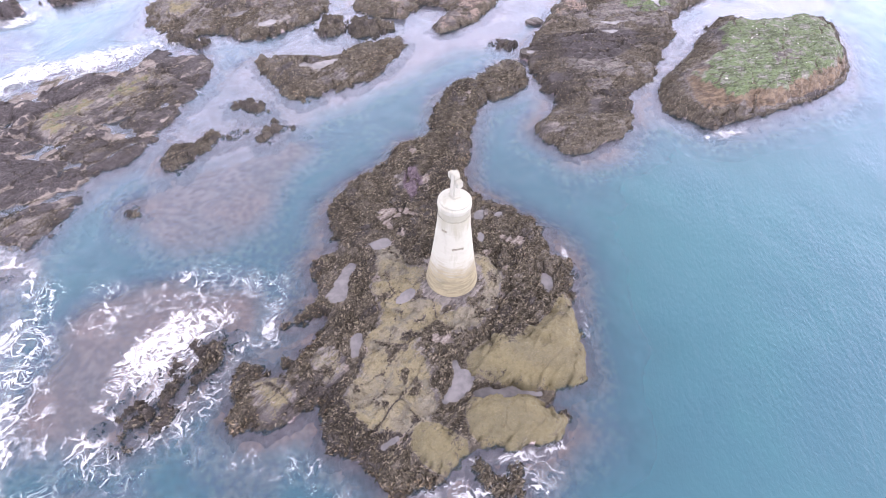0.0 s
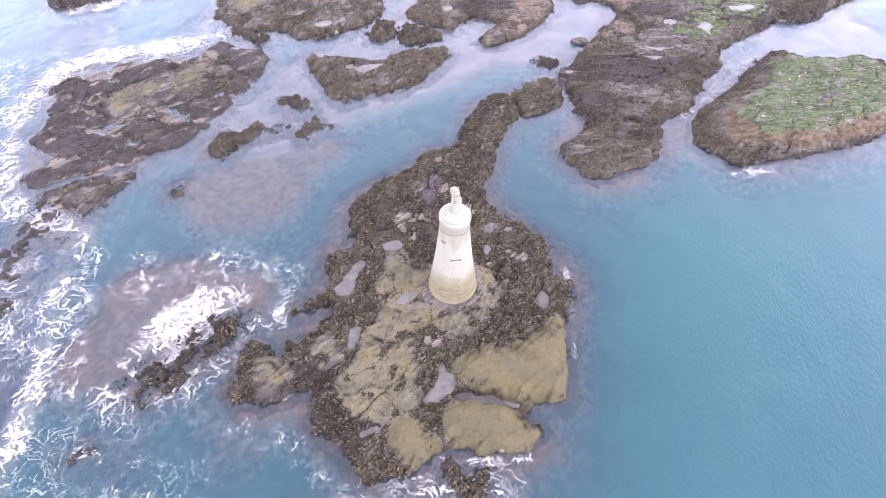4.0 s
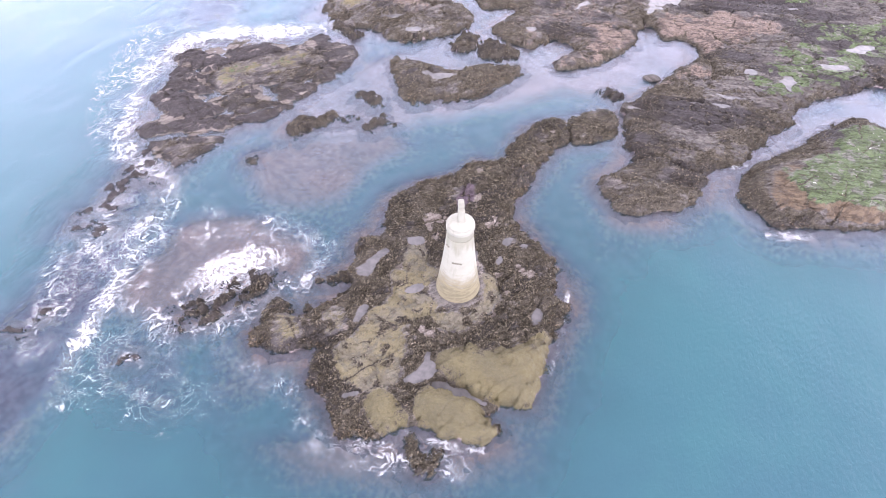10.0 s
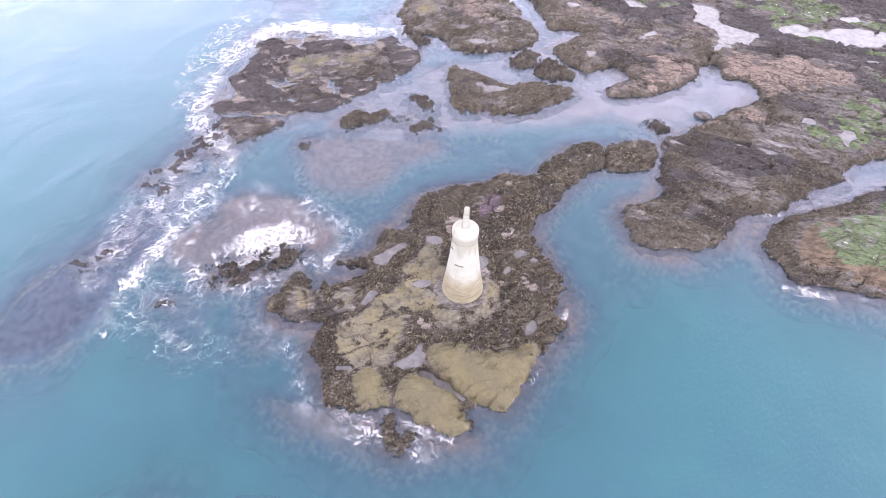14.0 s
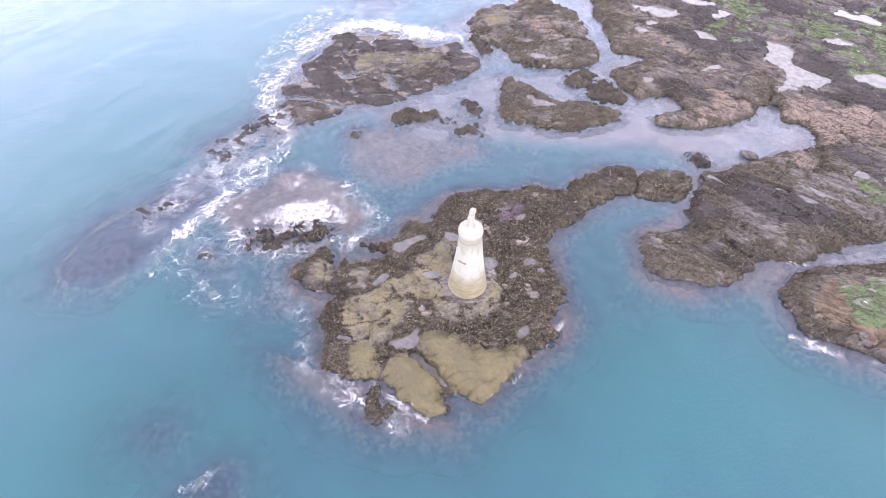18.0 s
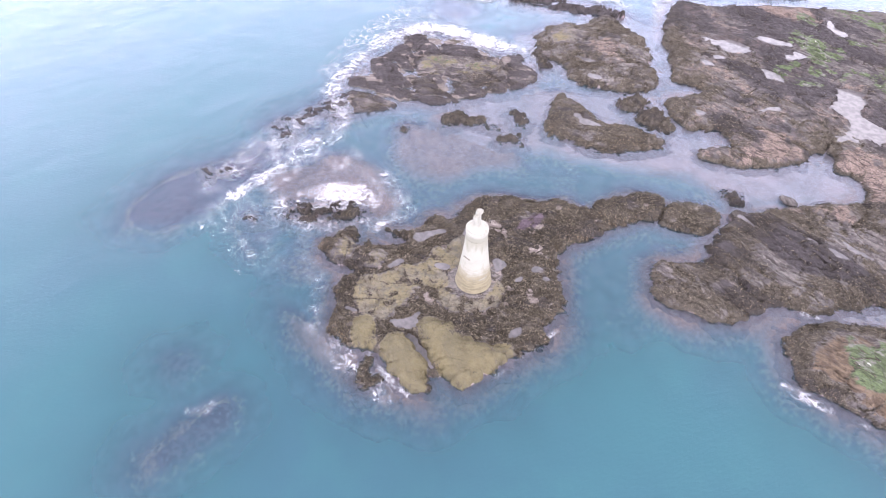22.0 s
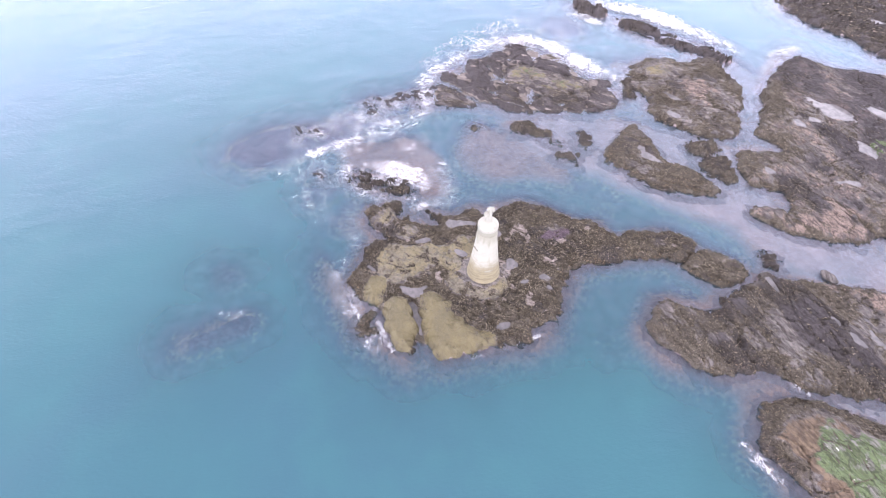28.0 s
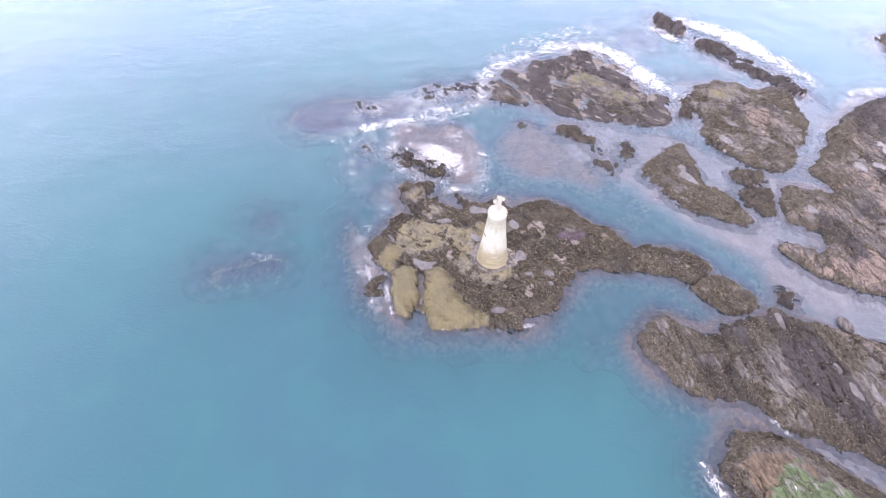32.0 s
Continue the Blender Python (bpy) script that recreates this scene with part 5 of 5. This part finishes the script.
CHANNELS = [[(-8.0, 12.0), (-12.0, 9.0), (-14.0, 14.0), (-8.0, 20.0), (-1.0, 26.5), (5.0, 29.5), (2.0, 25.5), (-2.5, 22.0), (-3.5, 16.5)],
            [(2.5, 9.5), (2.2, 15.0), (3.5, 20.5), (6.5, 22.0), (6.0, 17.0), (8.5, 13.5), (13.5, 14.5), (12.5, 8.0), (8.5, 8.5)],
            [(-11.5, 8.0), (-16.5, 1.5), (-22.0, 0.5), (-26.0, 3.5), (-28.0, -1.5), (-14.0, -1.5), (-11.0, 1.0)]]
SHELVES += [(o, -1.2) for o in CHANNELS]


def bed_height(x, y):
    z = np.full(x.shape, -4.5) + 0.5 * fbm(x, y, 14, 3, 201)
    wob = 0.9 * fbm(x, y, 3.5, 4, 205)
    for p, foot in BED_MASKS:
        near = (x > p[:, 0].min() - 8) & (x < p[:, 0].max() + 8) & (y > p[:, 1].min() - 8) & (y < p[:, 1].max() + 8)
        if near.any():
            d = inside_by(p, x[near], y[near])
            z[near] = np.maximum(z[near], np.minimum(0.42 * (d + wob[near] + 0.3), 0) - 0.33)
    for o, top in SHELVES:
        d = inside_by(rounded(o, 2), x, y) + wob
        z = np.maximum(z, top + 0.32 * np.minimum(d - 1.0, 0) + 0.22 * wob)
    return z


def spaced(lo, hi, fine):
    mid_part = np.arange(lo, hi + fine / 2, fine)
    out = np.array([4, 12, 30, 70, 160, 400, 1000, 2500.0])
    return np.concatenate([lo - out[::-1], mid_part, hi + out])


xs, ys = spaced(-90, 60, 0.5), spaced(-50, 115, 0.5)
gx, gy = np.meshgrid(xs, ys)
bed = bed_height(gx, gy)
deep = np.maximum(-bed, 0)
# share seen through: light lost with depth, stored on the sea's corners
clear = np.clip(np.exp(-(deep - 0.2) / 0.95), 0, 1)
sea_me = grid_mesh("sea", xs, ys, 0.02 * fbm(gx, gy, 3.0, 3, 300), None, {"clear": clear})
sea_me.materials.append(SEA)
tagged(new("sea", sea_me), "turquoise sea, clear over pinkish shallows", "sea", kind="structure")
bed_xs, bed_ys = spaced(-90, 60, 0.4), spaced(-50, 115, 0.4)
bx, by = np.meshgrid(bed_xs, bed_ys)
overgrown = np.zeros(bx.shape)
for o in WEED_BEDS:
    overgrown = np.maximum(overgrown, step(-0.8, 1.4, inside_by(rounded(o, 2), bx, by) + 1.4 * fbm(bx, by, 3.5, 4, 206)))
# pale bed, lightened in the northern shallows for sky mirrored in calm water
bed_pale = np.full(bx.shape, 0.28)
for o, top in SHELVES:
    north = max(y for x, y in o)
    if top > -0.9 and north > 14:
        k = step(-1.0, 2.0, inside_by(rounded(o, 2), bx, by) + 0.8 * fbm(bx, by, 3.0, 3, 207))
        bed_pale = bed_pale + ((1.0 if north > 20 else 0.1) - bed_pale) * k
bed_me = grid_mesh("seabed", bed_xs, bed_ys, bed_height(bx, by) - 0.15, None, {"weed": overgrown, "bed_pale": bed_pale})
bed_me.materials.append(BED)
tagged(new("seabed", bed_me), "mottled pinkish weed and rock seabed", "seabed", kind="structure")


# ---- foam and surf ----
def foam(label, lines, cell, seed, swell=0.0):
    """A lacy sheet of foam along lines of (x, y, half-width, strength); swell heaps it up where it is thickest."""
    pts = np.array([(q[0], q[1]) for line in lines for q in line])
    wide = max(q[2] for line in lines for q in line) + 1.5
    lo, hi = pts.min(axis=0) - wide, pts.max(axis=0) + wide
    xs, ys = np.arange(lo[0], hi[0], cell), np.arange(lo[1], hi[1], cell)
    x, y = np.meshgrid(xs, ys)
    dens = np.zeros(x.shape)
    wob = fbm(x, y, 3.0, 4, seed)
    for line in lines:
        for (ax, ay, aw, ak), (bx2, by2, bw, bk) in zip(line[:-1], line[1:]):
            ex, ey = bx2 - ax, by2 - ay
            u = np.clip(((x - ax) * ex + (y - ay) * ey) / (ex * ex + ey * ey), 0, 1)
            d = np.hypot(x - ax - u * ex, y - ay - u * ey) / (aw + u * (bw - aw)) + 0.45 * wob
            dens = np.maximum(dens, (ak + u * (bk - ak)) * step(1.05, 0.15, d))
    heap = swell * step(0.5, 1.0, dens) * (0.4 + 0.9 * fbm(x, y, 0.9, 4, seed + 4) + 0.5 * fbm(x, y, 0.35, 2, seed + 6))
    level = 0.04 + 0.005 * (seed - 400)        # no two sheets in one plane
    me = grid_mesh("sea_foam", xs, ys, level + np.maximum(heap, 0), dens > 0.02, {"cover": dens})
    me.materials.append(FOAM)
    return tagged(new("sea_foam", me), label, "foam", "foam", "stuff")


foam("white surf breaking along the outer reef", [[(-30.5, 29.5, 2.2, 0.6), (-35.6, 26.2, 2.8, 1.15), (-40.4, 23.8, 3.0, 1.22), (-44.6, 19.0, 3.2, 1.22), (-44.8, 13.6, 2.6, 1.15), (-42.2, 8.8, 2.0, 1.0), (-39.4, 4.3, 1.8, 0.95), (-36.3, 1.0, 1.8, 0.85)],
     [(-44, 25, 4.0, 0.36), (-50, 19, 4.0, 0.36), (-46, 10, 4.0, 0.34), (-41, 3, 3.0, 0.34)]], 0.35, 401, 0.25)
foam("lacy foam drifting over the sunken reef", [[(-23.0, -17.8, 0.9, 0.6), (-24.2, -14.5, 1.3, 1.1), (-25.4, -11.0, 1.4, 1.12), (-26.6, -8.0, 1.3, 0.85), (-28.2, -4.6, 1.7, 0.68), (-29.8, -0.6, 1.8, 0.68), (-33.6, 0.9, 1.6, 0.85)], [(-30, -2, 1.8, 0.46), (-26.5, -5, 2.0, 0.38), (-25, -10, 2.0, 0.34)], [(-32.5, -4, 3.0, 0.46), (-29.5, -12, 3.0, 0.42), (-26.5, -18, 2.4, 0.32)]], 0.3, 403, 0.0)
foam("churned white foam round a wave-washed rock", [[(-20.2, -9.4, 1.4, 0.62), (-18.7, -6.6, 2.6, 1.04), (-16.9, -4.8, 2.3, 1.04), (-15.0, -3.2, 1.4, 0.6)], [(-19.0, -10.4, 0.8, 0.8), (-17.2, -8.3, 0.7, 0.85), (-15.6, -6.4, 0.6, 0.7)], [(-20.5, -12, 2.0, 0.42), (-17.5, -13, 1.8, 0.40), (-14, -8.5, 1.4, 0.36), (-12.8, -5, 1.2, 0.34)]], 0.22, 405, 0.06)
foam("thin lace of foam along the rock's foot", [[(-14, -12.5, 2.2, 0.24), (-10.5, -12.2, 1.7, 0.28), (-7.5, -12.8, 1.6, 0.28), (-4.0, -15.0, 1.6, 0.25), (-0.5, -14.2, 2.0, 0.32), (2.0, -13.0, 1.8, 0.40), (5.5, -12.2, 1.6, 0.34)], [(1.2, -12.0, 0.5, 0.8), (4.5, -11.3, 0.5, 0.75), (6.6, -10.6, 0.4, 0.6)], [(8.9, -3.6, 0.35, 0.5), (8.7, -0.6, 0.4, 0.45), (8.4, 1.4, 0.4, 0.5), (8.0, 3.8, 0.35, 0.55)]], 0.22, 407, 0.0)
foam("wide drifting lace of foam west of the islet", [[(-29, -3, 4.0, 0.40), (-26, -11, 4.6, 0.34), (-21, -17, 4.6, 0.26), (-13, -16, 3.6, 0.24)], [(-23, -3, 3.0, 0.42), (-16, -0.5, 2.6, 0.38), (-12, -0.5, 1.8, 0.38), (-11.2, -5.0, 1.2, 0.36)]], 0.3, 415, 0.0)
foam("surf on the far rock bar", [[(-53, 36.5, 2.4, 1.0), (-49, 40.8, 3.4, 1.25), (-44, 45.2, 3.6, 1.25), (-38.5, 49.0, 2.6, 0.9), (-34, 51.0, 1.6, 0.6)], [(-50, 30.8, 1.8, 1.0), (-46.6, 33.4, 1.6, 1.0)]], 0.4, 409, 0.25)
foam("white wash on the platform's outer corner", [[(-27.9, 51.6, 1.0, 0.6), (-31.6, 56.0, 1.4, 0.8), (-33.0, 60.5, 1.4, 0.7)]], 0.35, 417, 0.1)
foam("patches of foam at the stack's foot", [[(22.0, 17.0, 0.7, 0.6), (24.0, 17.8, 0.8, 0.65), (25.4, 18.4, 0.6, 0.55)], [(27.5, 19.6, 0.5, 0.6), (28.6, 20.0, 0.5, 0.6)], [(17.6, 24.2, 0.4, 0.5), (18.5, 24.9, 0.5, 0.65), (19.3, 25.6, 0.4, 0.5)]], 0.2, 411, 0.0)
foam("small breaker over a sunken rock", [[(-1.2, -26.6, 0.5, 0.36), (-0.6, -25.6, 0.6, 0.42), (-1.0, -24.2, 0.4, 0.3)]], 0.2, 413, 0.0)


# ---- the tower ----
def lathe(profile, sides=64, wave=0.0, seed=0):
    bm = bmesh.new()
    rings = []
    for r, z in profile:
        ring = []
        for i in range(sides):
            a = 2 * math.pi * i / sides
            k = 1 + wave * noise.noise((2 * math.cos(a), 2 * math.sin(a), z * 1.3 + seed))
            ring.append(bm.verts.new((r * k * math.cos(a), r * k * math.sin(a), z)))
        rings.append(ring)
    for a, b in zip(rings[:-1], rings[1:]):
        for i in range(sides):
            j = (i + 1) % sides
            bm.faces.new((a[i], a[j], b[j], b[i])).smooth = True
    bm.faces.new(rings[0][::-1])
    bm.faces.new(rings[-1])
    return bm


def block_mesh(sx, sy, sz, bevel=0.04):
    bm = bmesh.new()
    bmesh.ops.create_cube(bm, size=1.0)
    bmesh.ops.scale(bm, vec=(sx, sy, sz), verts=bm.verts)
    bmesh.ops.bevel(bm, geom=bm.edges[:], offset=bevel, segments=2, affect="EDGES")
    for f in bm.faces:
        f.smooth = False
    return bm


tower = tagged(new("beacon_tower"), "white limewashed stone beacon tower topped by a cross", "beacon")
tower.location = (0, 0, 0.80)
COURSES = 13
for k in range(COURSES):            # tapering courses of masonry from the flared foot to the neck
    def radius(z):
        return 0.955 + 0.825 * (1 - min(z / 6.9, 1)) ** 1.35
    z0, z1 = 6.75 * k / COURSES, 6.75 * (k + 1) / COURSES
    g = 0.012
    bm = lathe([(radius(z0) - 0.003, z0), (radius(z0 + g), z0 + g), (radius((z0 + z1) / 2) + 0.001, (z0 + z1) / 2), (radius(z1 - g), z1 - g), (radius(z1) - 0.003, z1)], 64, 0.006, 0)
    part("masonry_course", bm, WHITE, tower, "bare weathered stone course" if k < 3 else "")
part("footing", lathe([(1.86, -0.35), (1.87, 0.08), (1.84, 0.15), (1.70, 0.18)], 64, 0.02, 40), WHITE, tower, "worn footing ring")
part("neck_band", lathe([(0.925, 6.75), (0.935, 6.85), (0.935, 7.25), (0.95, 7.30)], 64, 0.006, 50), WHITE, tower)
part("cornice", lathe([(0.94, 7.30), (0.985, 7.36), (0.995, 7.55), (0.98, 7.72), (0.92, 7.77)], 64, 0.006, 60), WHITE, tower)
part("cap", lathe([(0.92, 7.77), (0.85, 7.85), (0.63, 7.98), (0.42, 8.06), (0.34, 8.10)], 64, 0.006, 70), WHITE, tower)
cross_turn = Matrix.Rotation(math.atan2(-0.877, 0.48), 4, "Z")
cross = new("cross")
cross.parent = tower
for name, (sx, sy, sz), (px, pz) in (("shaft", (0.46, 0.40, 1.78), (0, 8.94)), ("arm", (0.36, 0.38, 0.40), (0.41, 9.32)), ("arm", (0.36, 0.38, 0.40), (-0.41, 9.32)), ("plinth", (0.62, 0.56, 0.18), (0, 8.12))):
    bm = block_mesh(sx, sy, sz, 0.05)
    if name == "shaft":
        for vert in bm.verts:
            k = 1.12 - 0.22 * (vert.co.z + 0.89) / 1.78
            vert.co.x, vert.co.y = vert.co.x * k, vert.co.y * k
    bmesh.ops.transform(bm, matrix=cross_turn @ Matrix.Translation((px, 0, pz)), verts=bm.verts)
    part(name, bm, WHITE, cross)
for a, z in ((-1.31, 4.65), (-2.1, 6.0)):        # small weathering ledges on the shaft of the tower
    r = 0.955 + 0.825 * (1 - z / 6.9) ** 1.35
    bm = block_mesh(0.14, 0.72 if z < 5 else 0.34, 0.07, 0.02)
    bmesh.ops.transform(bm, matrix=Matrix.Rotation(a, 4, "Z") @ Matrix.Translation((r + 0.02, 0, z)), verts=bm.verts)
    part("ledge", bm, STAINED, tower, "small stained stone ledge")

stone_bm = bmesh.new()
bmesh.ops.create_icosphere(stone_bm, subdivisions=4, radius=1.0)
for vert in stone_bm.verts:
    c = vert.co
    k = 1 + 0.22 * noise.noise(c * 1.4) + 0.08 * noise.noise(c * 4.0)
    vert.co = Vector((c.x * 0.62 * k, c.y * 0.95 * k, max(c.z * 0.36 * k, -0.3)))
boulder_me = bpy.data.meshes.new("boulder")
stone_bm.to_mesh(boulder_me)
stone_bm.free()
boulder_me.materials.append(ROCK)
boulder = tagged(new("boulder", boulder_me), "single rounded brown boulder at the water's edge", "boulder")
boulder.matrix_world = pose(8.0, 36.0, 0.12, 0, 0, 105)
